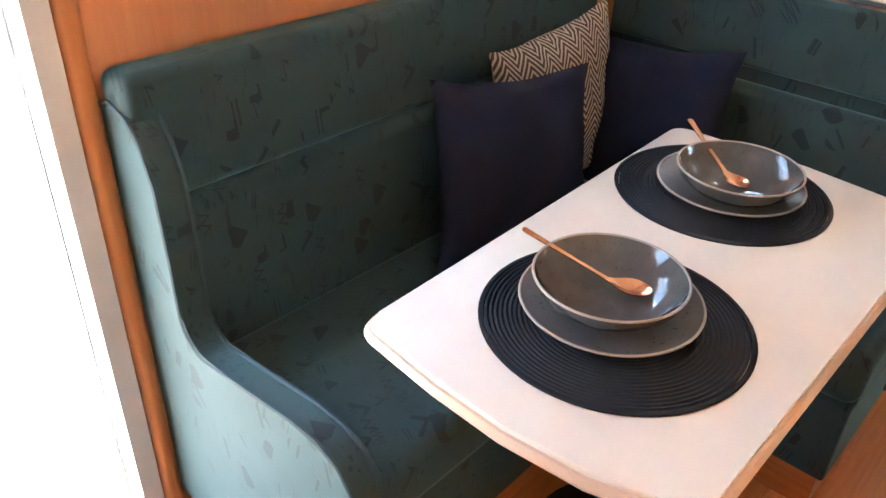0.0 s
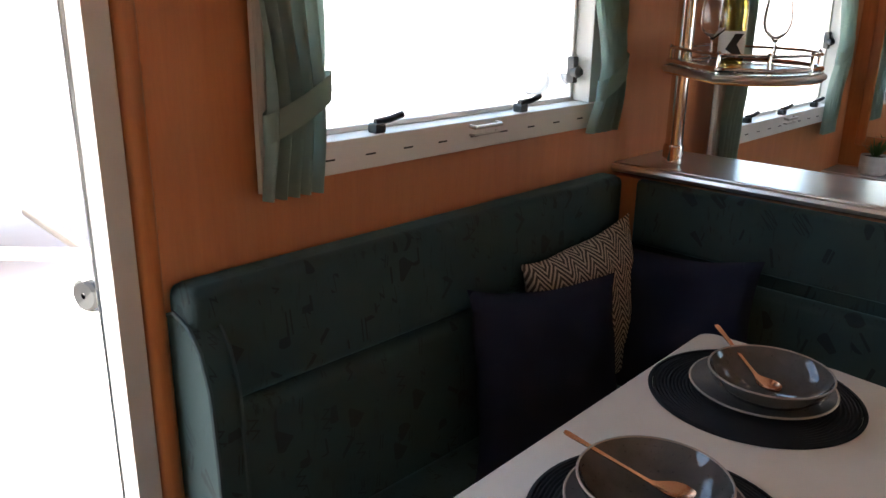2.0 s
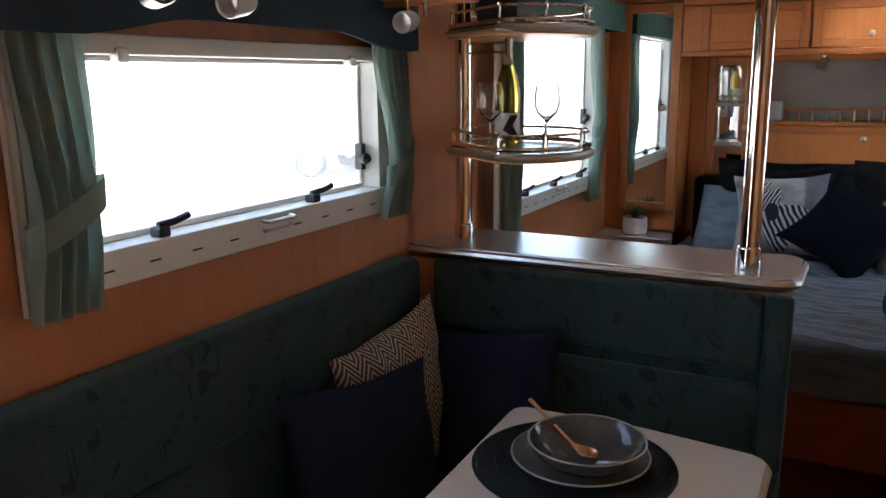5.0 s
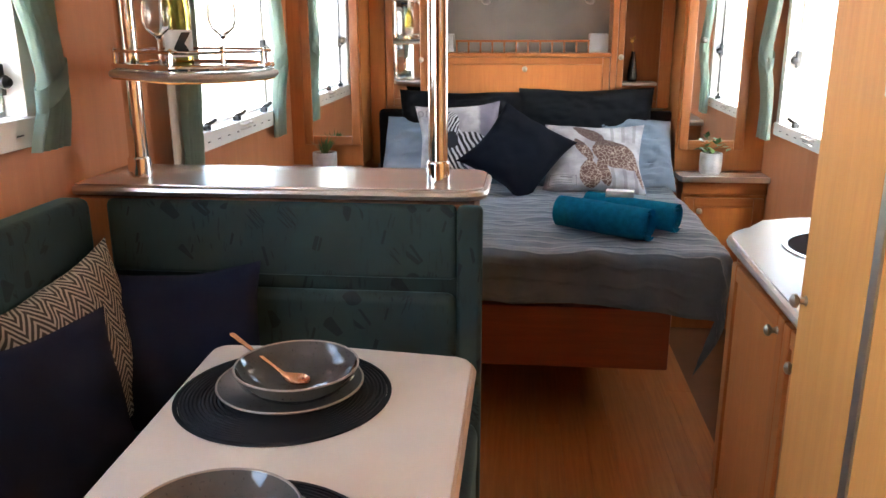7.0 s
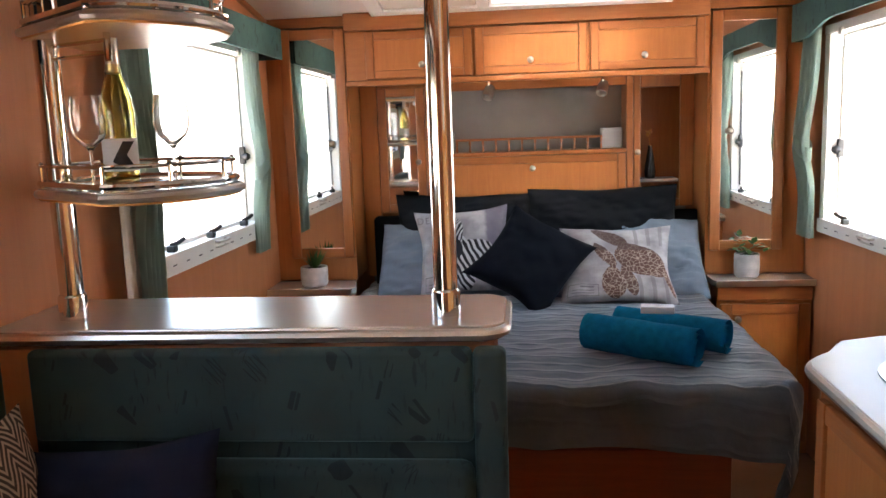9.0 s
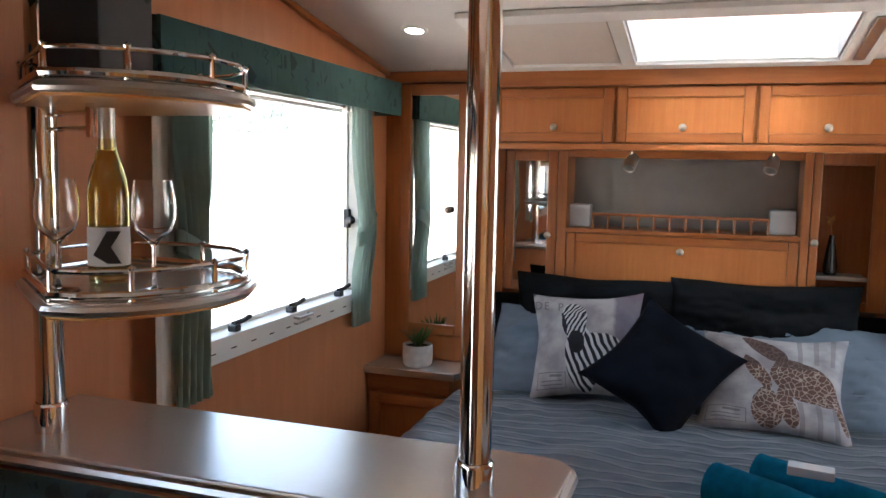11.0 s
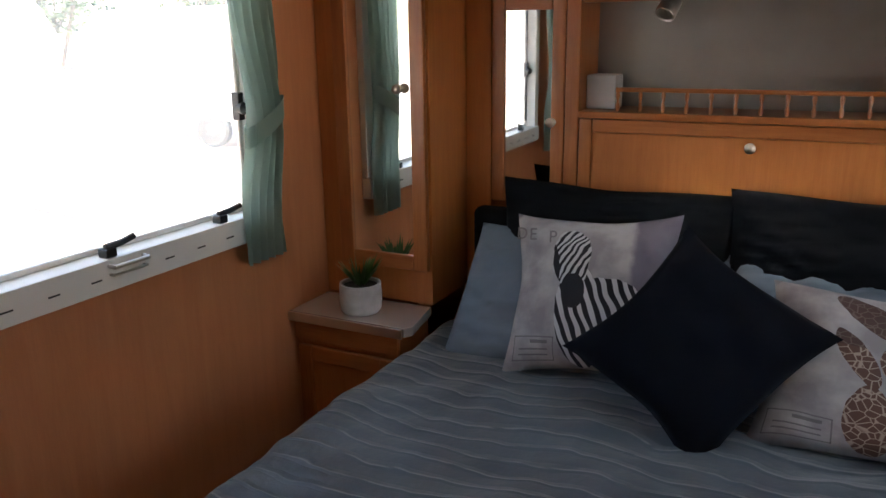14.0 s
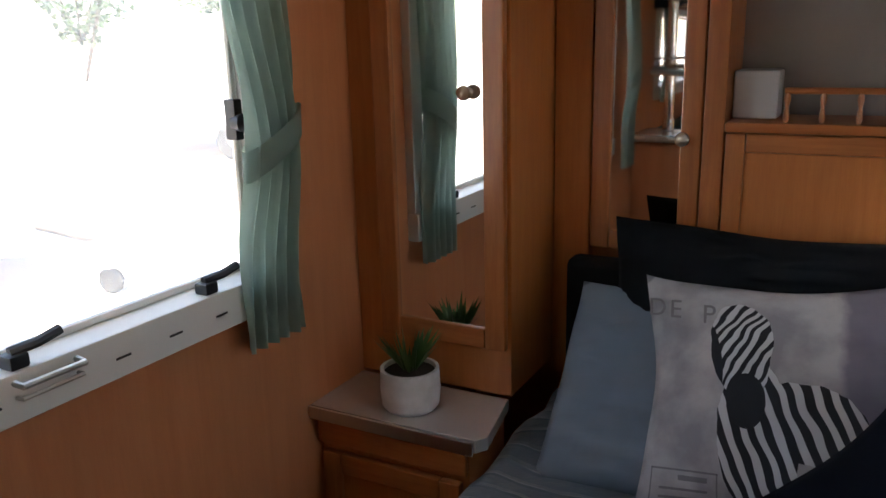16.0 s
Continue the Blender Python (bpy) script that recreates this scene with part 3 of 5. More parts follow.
pelmet(L, 1, 1.335, 2.52, 1.6, 1.76, 0.035, 0.09, "plain deep blue fabric pelmet over dinette window", PELMET_B)
pelmet(L, 1, 3.05, 4.47, 1.735, 1.86, 0.004, 0.11, "dark teal patterned fabric pelmet over bed window")
pelmet(R, -1, 3.25, 4.53, 1.72, 1.865, 0.05, 0.1, "dark teal patterned fabric pelmet over bed window")

# ---- doorway ----
j = thing("door_1", (L, 0.76, 0), "pale door jamb round the open caravan doorway", "door frame", "", "structure")
outer = [(0.405, 0.0), (0.405, 1.645), (1.125, 1.645), (1.125, 0.0)]
inner = [(1.083, 0.0)] + arc(1.083 - 0.09, 1.61 - 0.09, 0.09, 0, 90, 8) + arc(0.44 + 0.09, 1.61 - 0.09, 0.09, 90, 180, 8) + [(0.44, 0.0)]
bm = prism(outer + inner, "x", L - 0.05, L + 0.012, 0.0)
part("jamb", bm, JAMB, j)
part("threshold", bx(L - 0.06, L + 0.02, 0.44, 1.083, -0.02, 0.008, 0.003), ALU, j, "aluminium door threshold")
ring = [(L - 0.056, y, z) for y, z in inner]
part("door_seal", tube(ring, 0.007, 8), WHITE, j, "white rubber door seal")
structure("trim", prism([(L, 1.126)] + arc(L + 0.006, 1.147, 0.02, -80, 80, 8) + [(L, 1.167)], "z", 0.0, 2.06), WOOD_Z, "rounded timber cover strip beside the doorway", "trim")


# ---- panelled joinery ----
def panel_door(parent, plane, at, u0, u1, z0, z1, rail=0.045, out=-1, name="door", glass=None, thick=0.02):
    """A framed door. plane 'y': it lies at y = at and faces out along y; plane 'x' likewise. glass: a material for its middle."""
    def b(a0, a1, c0, c1, d0, d1, bev):
        ds = sorted((at + out * d0, at + out * d1))
        return bx(a0, a1, ds[0], ds[1], c0, c1, bev) if plane == "y" else bx(ds[0], ds[1], a0, a1, c0, c1, bev)

    along = TRIM_X if plane == "y" else TRIM_Y
    d = part(name, b(u0 + rail - 0.006, u1 - rail + 0.006, z0 + rail - 0.006, z1 - rail + 0.006, 0.001, thick * 0.55, 0.002), glass or WOOD_Z, parent, "mirror panel" if glass else "")
    part("stile", b(u0, u0 + rail, z0, z1, 0, thick, 0.005), TRIM, d)
    part("stile", b(u1 - rail, u1, z0, z1, 0, thick, 0.005), TRIM, d)
    part("rail", b(u0 + rail, u1 - rail, z0, z0 + rail, 0, thick - 0.001, 0.005), along, d)
    part("rail", b(u0 + rail, u1 - rail, z1 - rail, z1, 0, thick - 0.001, 0.005), along, d)
    return d


def d_knob(door, plane, at, u, z, out=-1):
    p = (u, at + out * 0.02, z) if plane == "y" else (at + out * 0.02, u, z)
    knob(p, (0, out, 0) if plane == "y" else (out, 0, 0), door)


# bed-end wardrobe towers
for side, x0, x1 in ((-1, L + 0.002, -0.845), (1, 0.675, R - 0.002)):
    t = thing("wardrobe", ((x0 + x1) / 2, 4.8, 0.765), "tall timber wardrobe with long mirror door beside the bed", "wardrobe", "bedside wardrobes")
    part("body", bx(x0, x1, 4.582, FRONT - 0.003, 0.768, 1.87, 0.003), WOOD_Z, t)
    part("cornice", prism([(4.562, 1.872), (FRONT - 0.003, 1.872), (FRONT - 0.003, ceil_z(FRONT) - 0.003), (4.562, ceil_z(4.562) - 0.003)], "x", x0, x1), TRIM_X, t)
    a, b = (-1.135, -0.85) if side < 0 else (0.687, 0.988)
    d = panel_door(t, "y", 4.58, a, b, 0.87, 1.865, 0.044, -1, "mirror_door", MIRROR)
    d_knob(d, "y", 4.58 + 0.008, -0.925 if side < 0 else 0.765, 1.375)

# bedside cabinets
for side, poly, xa, xb in ((-1, [(L + 0.002, 4.385), (-0.835, 4.392), (-0.82, 4.415), (-0.85, 4.58), (L + 0.002, 4.58)], L + 0.004, -0.86), (1, [(R - 0.002, 4.43), (0.69, 4.43), (0.68, 4.45), (0.678, 4.58), (R - 0.002, 4.58)], 0.7, R - 0.004)):
    yf = 4.405 if side < 0 else 4.455
    n = thing("bedside_cabinet", ((xa + xb) / 2, 4.48, 0), "timber bedside cabinet with grey top and chrome edge", "cabinet", "bedside cabinets")
    part("body", bx(xa, xb, yf + 0.012, 4.58, 0.0, 0.735, 0.003), WOOD_Z, n)
    part("top", prism(poly, "z", 0.737, 0.765, 0.004), GREYTOP, n, "brushed grey laminate top")
    part("edge_strip", bx(poly[0][0] if side < 0 else poly[1][0], poly[1][0] if side < 0 else poly[0][0], yf - 0.026, yf - 0.021, 0.737, 0.764, 0.002), STEEL, n, "bright metal edge strip")
    part("rail", bx(xa, xb, yf - 0.004, yf + 0.011, 0.675, 0.733, 0.005), TRIM_X, n)
    d = panel_door(n, "y", yf + 0.012, xa + 0.012, xb - 0.012, 0.06, 0.66, 0.045)
    d_knob(d, "y", yf + 0.012, -0.9 if side < 0 else 0.78, 0.6)

# overhead cupboards above the bed
o = thing("overhead_cupboard", (MID, 4.85, 1.62), "row of timber overhead cupboards with pewter knobs", "cupboard")
part("body", prism([(4.555, 1.64), (FRONT - 0.003, 1.64), (FRONT - 0.003, ceil_z(FRONT) - 0.004), (4.555, ceil_z(4.555) - 0.004)], "x", -0.842, 0.672), WOOD_X, o)
part("light_rail", bx(-0.842, 0.672, 4.52, 4.553, 1.614, 1.638, 0.005), TRIM_X, o)
part("cornice", bx(-0.842, 0.672, 4.523, 4.553, 1.845, ceil_z(4.523) - 0.004, 0.004), TRIM_X, o)
for u0, u1, kx in ((-0.755, -0.3, -0.513), (-0.288, 0.178, -0.057), (0.19, 0.655, 0.409)):
    d = panel_door(o, "y", 4.555, u0, u1, 1.642, 1.84, 0.036)
    d_knob(d, "y", 4.555, kx, 1.696)

# bed head joinery
h = thing("bedhead_unit", (MID, 4.9, 0.72), "timber bedhead unit with niche and side doors", "bedhead")
part("back_panel", bx(-0.842, 0.672, 4.975, FRONT - 0.003, 0.6, 1.638, 0), SPLASH, h, "smoky grey splashback in the niche")
part("side_post", bx(-0.54, -0.5, 4.795, 4.973, 0.74, 1.638, 0.004), TRIM, h)
part("side_post", bx(0.372, 0.402, 4.795, 4.973, 0.74, 1.638, 0.004), TRIM, h)
part("head_rail", bx(-0.499, 0.371, 4.797, 4.825, 1.59, 1.638, 0.004), TRIM_X, h)
part("niche_shelf", bx(-0.499, 0.371, 4.78, 4.973, 1.29, 1.31, 0.006), TRIM_X, h)
d = panel_door(h, "y", 4.81, -0.497, 0.369, 1.03, 1.289, 0.036, -1, "drop_door")
d_knob(d, "y", 4.805, -0.052, 1.232)
part("lower_panel", bx(-0.499, 0.371, 4.81, 4.83, 0.74, 1.025, 0), WOOD_X, h)
part("side_back", bx(-0.842, -0.541, 4.83, 4.973, 0.74, 1.638, 0), WOOD_Z, h)
d = panel_door(h, "y", 4.82, -0.76, -0.542, 1.04, 1.615, 0.04, -1, "mirror_door", MIRROR)
d_knob(d, "y", 4.82, -0.575, 1.275)
part("filler", bx(-0.842, -0.762, 4.805, 4.829, 0.74, 1.638, 0.003), WOOD_Z, h)
bm = bx(0.404, 0.435, 4.8, 4.825, 1.04, 1.637, 0.005)
box(bm, 0.61, 0.671, 4.8, 4.825, 1.04, 1.637, 0.005)
box(bm, 0.436, 0.609, 4.801, 4.825, 1.575, 1.637, 0.005)
box(bm, 0.436, 0.609, 4.801, 4.825, 1.04, 1.075, 0.005)
part("niche_frame", bm, TRIM, h)
part("niche_back", bx(0.403, 0.671, 4.955, 4.973, 1.04, 1.637, 0), WOOD_Z, h)
part("niche_ledge", bx(0.436, 0.609, 4.826, 4.954, 1.15, 1.165, 0.002), STEEL, h, "grey ledge in the side niche")
knob((0.42, 4.798, 1.29), (0, -1, 0), h)
rail = part("gallery_rail", tube([(-0.4, 4.8, 1.367), (0.265, 4.8, 1.367)], 0.006, 8), TRIM_X, h, "small timber gallery rail")
for i in range(12):
    part("baluster", lathe([(0.004, 0.0), (0.006, 0.01), (0.003, 0.027), (0.006, 0.042), (0.004, 0.055)], Matrix.Translation((-0.395 + i * 0.0595, 4.8, 1.31)), 8), TRIM, rail)


# ---- bed ----
bed = thing("bed", (MID, 4.1, 0), "island bed on a dark timber base with grey quilt", "bed")
part("base", bx(-0.64, 0.465, 3.29, 4.79, 0.285, 0.51, 0.006), BASEW, bed, "dark red timber bed base")
part("plinth", bx(-0.5, 0.34, 3.95, 4.78, 0.0, 0.284, 0), BASEW, bed)
part("mattress", bx(-0.76, 0.58, 3.3, 4.79, 0.513, 0.685, 0.05, 4), GREYFAB, bed)


def quilt_mesh():
    """A quilt laid over the mattress, falling over foot and sides in soft folds."""
    bm = bmesh.new()
    uvl = bm.loops.layers.uv.new("UVMap")
    X0, X1, Y0, Y1, TOP = -0.79, 0.61, 3.27, 4.79, 0.72
    drop_side, drop_foot, nu, nv = 0.2, 0.2, 110, 150
    span_u, span_v = (X1 - X0) + 2 * drop_side, (Y1 - Y0) + drop_foot
    rows = []
    for j in range(nv + 1):
        b = -drop_foot + span_v * j / nv
        row = []
        for i in range(nu + 1):
            a = -drop_side + span_u * i / nu
            du = max(0.0, -a, a - (X1 - X0))
            dv = max(0.0, -b)
            r = 0.045
            x = X0 + min(max(a, 0.0), X1 - X0)
            y = Y0 + max(b, 0.0)
            z = TOP
            su = -1 if a < 0 else 1
            if du > 0:
                t = min(du / r, math.pi / 2)
                x += su * r * math.sin(t)
                z -= r * (1 - math.cos(t)) + max(0, du - r * math.pi / 2)
            if dv > 0:
                t = min(dv / r, math.pi / 2)
                y -= r * math.sin(t)
                z -= r * (1 - math.cos(t)) + max(0, dv - r * math.pi / 2)
            if du > 0 and dv > 0:
                z = TOP - max(du, dv) - (0.75 if su < 0 else 1.0) * min(du, dv)
                x += (0.15 if su < 0 else -0.5) * min(du, dv)
                y += (0.0 if su < 0 else 0.15) * min(du, dv)
            hang = min(1.0, max(du, dv) / 0.12)
            p = Vector((x * 5, y * 5, 0.3))
            z += 0.012 * noise.noise(p) + 0.006 * noise.noise(p * 2.7) + 0.006 * noise.noise(Vector((x * 4, y * 17 + 2 * noise.noise(p * 0.6), 4.1)))
            if dv > 0:
                k = min(1.0, max(0.0, (x - 0.15) / 0.45))
                z -= hang * 0.06 * k * k
                y += hang * 0.022 * math.sin(x * 13 + 2 * noise.noise(Vector((x * 3, 1, 0)))) * 0.6
            if du > 0:
                x += su * hang * (0.016 * math.sin(y * 17 + 3 * noise.noise(Vector((y * 3, 2, 0)))))
            row.append(bm.verts.new((x, y, z)))
        rows.append(row)
    for j in range(nv):
        for i in range(nu):
            f = bm.faces.new((rows[j][i], rows[j][i + 1], rows[j + 1][i + 1], rows[j + 1][i]))
            for lp, (q, s) in zip(f.loops, ((i, j), (i + 1, j), (i + 1, j + 1), (i, j + 1))):
                lp[uvl].uv = (span_u * q / nu, span_v * s / nv)
    bmesh.ops.solidify(bm, geom=bm.faces[:], thickness=0.012)
    return bm


tagged(part("quilt", quilt_mesh(), QUILT, None, "", 80), "blue-grey ruched quilt spread over the bed", "quilt")
tagged(part("bedhead_cushion", bx(-0.79, 0.69, 4.73, 4.793, 0.6, 1.03, 0.02, 3), BLACKFAB), "low black padded headboard behind the pillows", "headboard")


def lay_pillow(name, w, h, d, mat, at, turn, tilt, spin, label, seed, category="cushion", pinch=0.12, group="cushions on the bed", soft=1.0):
    """Stands a pillow up: spin in its own plane, tilt back, turn about z."""
    ob = part(name, pillow(w, h, d, seed, 40 if soft > 1 else 26, pinch, soft), mat, None, "", 80)
    put(ob, Matrix.Translation(at) @ pose(0, 0, 0, 0, 0, turn) @ pose(0, 0, 0, -tilt, 0, 0) @ pose(0, 0, 0, 0, spin, 0))
    return tagged(ob, label, category, group)


PB = "pillows on the bed"
lay_pillow("pillow", 0.62, 0.38, 0.13, BLACKFAB, (-0.36, 4.66, 0.945), 0, 10, 0, "black pillow leaning on the bedhead", 1, "pillow", 0.05, PB, 1.8)
lay_pillow("pillow", 0.66, 0.40, 0.13, BLACKFAB, (0.25, 4.65, 0.95), 0, 10, -1, "black pillow leaning on the bedhead", 2, "pillow", 0.05, PB, 1.8)
lay_pillow("pillow", 0.72, 0.40, 0.22, GREYFAB, (-0.375, 4.56, 0.835), 4, 40, 3, "blue-grey sateen pillow propped on the bed", 3, "pillow", 0.03, PB, 2.6)
lay_pillow("pillow", 0.72, 0.42, 0.19, GREYFAB, (0.3, 4.53, 0.84), -2, 44, -1, "blue-grey sateen pillow propped on the bed", 4, "pillow", 0.03, PB, 2.6)


def printed(name, kind):
    """Pale printed linen with washed blotches and a plain patterned shape on it."""
    n = Nodes(name, 0.9)
    sep = n.node("ShaderNodeSeparateXYZ")
    n.link(n.coord.outputs["UV"], sep.inputs[0])
    u, v = sep.outputs[0], sep.outputs[1]
    uv = n.place((1, 1, 1), source="UV")
    wash = n.mix(n.ramp(n.noise(5, 6, uv), [(0.38, 0.0), (0.62, 1.0)]), (0.25, 0.235, 0.24), (0.42, 0.395, 0.385))

    def oval(cx, cy, rx, ry, turn):
        c, s = math.cos(radians(turn)), math.sin(radians(turn))
        a, b = n.math("SUBTRACT", u, cx), n.math("SUBTRACT", v, cy)
        p = n.math("ADD", n.math("MULTIPLY", a, c / rx), n.math("MULTIPLY", b, s / rx))
        q = n.math("ADD", n.math("MULTIPLY", a, -s / ry), n.math("MULTIPLY", b, c / ry))
        d = n.math("ADD", n.math("MULTIPLY", p, p), n.math("MULTIPLY", q, q))
        d = n.math("ADD", d, n.math("MULTIPLY", n.math("SUBTRACT", n.noise(9, 2, uv), 0.5), 0.5))
        return n.math("LESS_THAN", d, 1.0)

    if kind == "stripes":
        # darker band along the right side, with a ragged border
        right_band = n.ramp(n.math("ADD", u, n.math("MULTIPLY", n.noise(12, 4, uv), 0.06)), [(0.76, 0.0), (0.8, 1.0)])
        wash = n.mix(n.math("MULTIPLY", right_band, 0.8), wash, (0.13, 0.11, 0.15))
        head = oval(0.39, 0.67, 0.115, 0.21, 6)
        mask = head
        for o in (oval(0.47, 0.33, 0.14, 0.32, 10), oval(0.66, 0.42, 0.2, 0.14, -12)):
            mask = n.math("MAXIMUM", mask, o)
        broad = n.node("ShaderNodeTexWave", Scale=5.5, Distortion=3.5, Detail=1.0)
        n.link(n.place((1, 1, 1), rot=(0, 0, -0.45), source="UV"), broad.inputs["Vector"])
        narrow = n.node("ShaderNodeTexWave", Scale=9.0, Distortion=5.0, Detail=1.0)
        n.link(n.place((1, 1, 1), rot=(0, 0, 0.5), source="UV"), narrow.inputs["Vector"])
        stripe = n.mix(head, n.ramp(broad.outputs["Fac"], [(0.5, 0.0), (0.58, 1.0)]), n.ramp(narrow.outputs["Fac"], [(0.42, 0.0), (0.52, 1.0)]))
        shape = n.mix(stripe, (0.012, 0.012, 0.016), (0.5, 0.49, 0.49))
        shape = n.mix(n.math("MAXIMUM", oval(0.42, 0.47, 0.075, 0.1, 0), oval(0.29, 0.62, 0.03, 0.16, 8)), shape, (0.014, 0.014, 0.018))
    else:
        mask = oval(0.45, 0.8, 0.19, 0.07, -42)
        for o in (oval(0.72, 0.5, 0.27, 0.16, -34), oval(0.95, 0.28, 0.035, 0.2, 8), oval(0.4, 0.56, 0.055, 0.17, 32), oval(0.47, 0.22, 0.1, 0.2, 0), oval(0.6, 0.26, 0.06, 0.2, 8)):
            mask = n.math("MAXIMUM", mask, o)
        cells = n.node("ShaderNodeTexVoronoi", Scale=24.0)
        cells.feature = "DISTANCE_TO_EDGE"
        n.link(uv, cells.inputs["Vector"])
        shape = n.mix(n.ramp(cells.outputs["Distance"], [(0.03, 0.0), (0.07, 1.0)]), (0.36, 0.28, 0.22), (0.11, 0.055, 0.04))
        shape = n.mix(n.math("MULTIPLY", n.math("GREATER_THAN", v, 0.62), 0.75), shape, (0.07, 0.04, 0.035))
        posts = n.math("LESS_THAN", n.math("FRACT", n.math("MULTIPLY", u, 9.0)), 0.3)
        posts = n.math("MULTIPLY", posts, n.math("GREATER_THAN", n.math("ABSOLUTE", n.math("SUBTRACT", v, 0.5)), 0.18))
        posts = n.math("MULTIPLY", posts, n.math("GREATER_THAN", u, 0.62))
        wash = n.mix(n.math("MULTIPLY", posts, 0.55), wash, (0.16, 0.145, 0.145))
    # a franked stamp frame with bars of unreadable print
    for k, (bu0, bu1, bv0, bv1) in enumerate(((0.06, 0.34, 0.055, 0.062), (0.06, 0.34, 0.2, 0.207), (0.06, 0.066, 0.055, 0.207), (0.334, 0.34, 0.055, 0.207), (0.1, 0.3, 0.09, 0.1), (0.1, 0.3, 0.125, 0.135), (0.18, 0.3, 0.165, 0.185))):
        inside = n.math("MULTIPLY", n.math("MULTIPLY", n.math("GREATER_THAN", u, bu0), n.math("LESS_THAN", u, bu1)), n.math("MULTIPLY", n.math("GREATER_THAN", v, bv0), n.math("LESS_THAN", v, bv1)))
        wash = n.mix(n.math("MULTIPLY", inside, 0.7), wash, (0.1, 0.095, 0.1))
    n.colour(n.mix(mask, wash, shape))
    n.bump(n.noise(420, 2), 0.25, 0.001)
    return n.mat


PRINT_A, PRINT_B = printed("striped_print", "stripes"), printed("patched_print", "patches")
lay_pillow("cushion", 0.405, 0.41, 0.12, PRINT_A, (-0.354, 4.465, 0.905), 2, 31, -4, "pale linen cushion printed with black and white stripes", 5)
lay_pillow("cushion", 0.46, 0.37, 0.12, PRINT_B, (0.27, 4.335, 0.853), -3, 40, 0, "pale linen cushion printed with brown patches", 6)
lay_pillow("cushion", 0.385, 0.385, 0.13, INKFAB, (-0.08, 4.28, 0.89), 2, 34, 35, "plain black square cushion standing on its corner", 7)

def letter(parent, ch, size, u, v, turn, w, h, d, mat):
    """One printed letter, laid 2 mm off the face of a cushion at (u, v) in -1 to 1."""
    cu = bpy.data.curves.new("letter", "FONT")
    cu.body, cu.size, cu.extrude, cu.align_x, cu.align_y = ch, size, 0.0004, "CENTER", "CENTER"
    tmp = bpy.data.objects.new("letter", cu)
    me = bpy.data.meshes.new_from_object(tmp)
    me.materials.append(mat)
    bpy.data.objects.remove(tmp)
    ob = new("letter", me)
    k = (1 - abs(u) ** 2.6) * (1 - abs(v) ** 2.6)
    ob.parent = parent
    lean = 42 * abs(u) ** 1.5
    ob.matrix_basis = Matrix.Translation((u * w / 2, -d / 2 * k ** 0.55 - 0.011, v * h / 2)) @ pose(0, 0, 0, 90 + 20 * v, 0, 0) @ pose(0, 0, 0, 0, turn - lean * 0.4, 0)
    return ob


PRINTINK = plain("faded_print", (0.2, 0.185, 0.185), 0.9)
host = [o for o in scene.objects if o.name.startswith("cushion") and o.data.materials[0] == PRINT_A][0]
for ch, u, v, tn in (("D", -0.8, 0.66, 0), ("E", -0.66, 0.64, 0), ("P", -0.42, 0.6, 0)):
    letter(host, ch, 0.042, u, v, tn, 0.44, 0.41, 0.12, PRINTINK)

# towels
for k, (a, b, r) in enumerate((((0.09, 3.565, 0.79), (0.385, 3.36, 0.79), 0.063), ((0.2, 3.7, 0.785), (0.5, 3.495, 0.785), 0.057))):
    a, b = Vector(a), Vector(b)
    q = Matrix.Translation(a) @ (b - a).to_track_quat("Z", "X").to_matrix().to_4x4()
    ln = (b - a).length
    bm = bmesh.new()
    turns, n = 2.6, 64
    rows = []
    for j in range(13):
        z = ln * j / 12
        row = []
        for i in range(n + 1):
            th = turns * 2 * math.pi * i / n
            rad = r * (0.32 + 0.68 * i / n) + 0.003 * noise.noise(Vector((th, z * 20, k)))
            row.append(bm.verts.new(q @ Vector((rad * math.cos(th), rad * math.sin(th) * 0.93, z))))
        rows.append(row)
    for c, d in zip(rows, rows[1:]):
        for i in range(n):
            bm.faces.new((c[i], c[i + 1], d[i + 1], d[i]))
    bmesh.ops.solidify(bm, geom=bm.faces[:], thickness=0.009)
    tagged(part("towel", bm, TOWEL, None, "", 80), "rolled teal terry towel on the quilt", "towel", "rolled towels")
s = part("soap_box", bx(-0.05, 0.05, -0.022, 0.022, 0, 0.022, 0.003), PAPER)
tagged(put(s, pose(0.3, 3.545, 0.847, 0, 0, -8)), "small white card box on the towels", "box")

# ---- dinette lounge ----
lounge = thing("dinette_lounge", (-0.8, 1.9, 0), "L-shaped dinette lounge in dark green patterned velour", "lounge seat")
part("plinth", prism([(L + 0.002, 1.2), (-0.68, 1.2), (-0.68, 2.16), (-0.17, 2.16), (-0.17, 2.54), (L + 0.002, 2.54)], "z", 0, 0.11), TRIM_X, lounge, "timber plinth")
part("side_seat_box", bx(L + 0.002, -0.65, 1.228, 2.14, 0.112, 0.33, 0.008), VELOUR, lounge)
part("end_seat_box", bx(L + 0.002, -0.155, 2.145, 2.54, 0.112, 0.33, 0.008), VELOUR, lounge)
part("side_seat_cushion", bx(-1.12, -0.63, 1.228, 2.13, 0.332, 0.47, 0.035, 4), VELOUR, lounge)
part("end_seat_cushion", bx(-1.12, -0.15, 2.135, 2.53, 0.332, 0.47, 0.035, 4), VELOUR, lounge)
part("side_back_lower", bx(L + 0.002, -1.10, 1.228, 2.5, 0.43, 0.80, 0.03, 4), VELOUR, lounge)
part("side_back_bolster", bx(L + 0.002, -1.115, 1.172, 2.52, 0.802, 1.035, 0.025, 4), VELOUR, lounge)
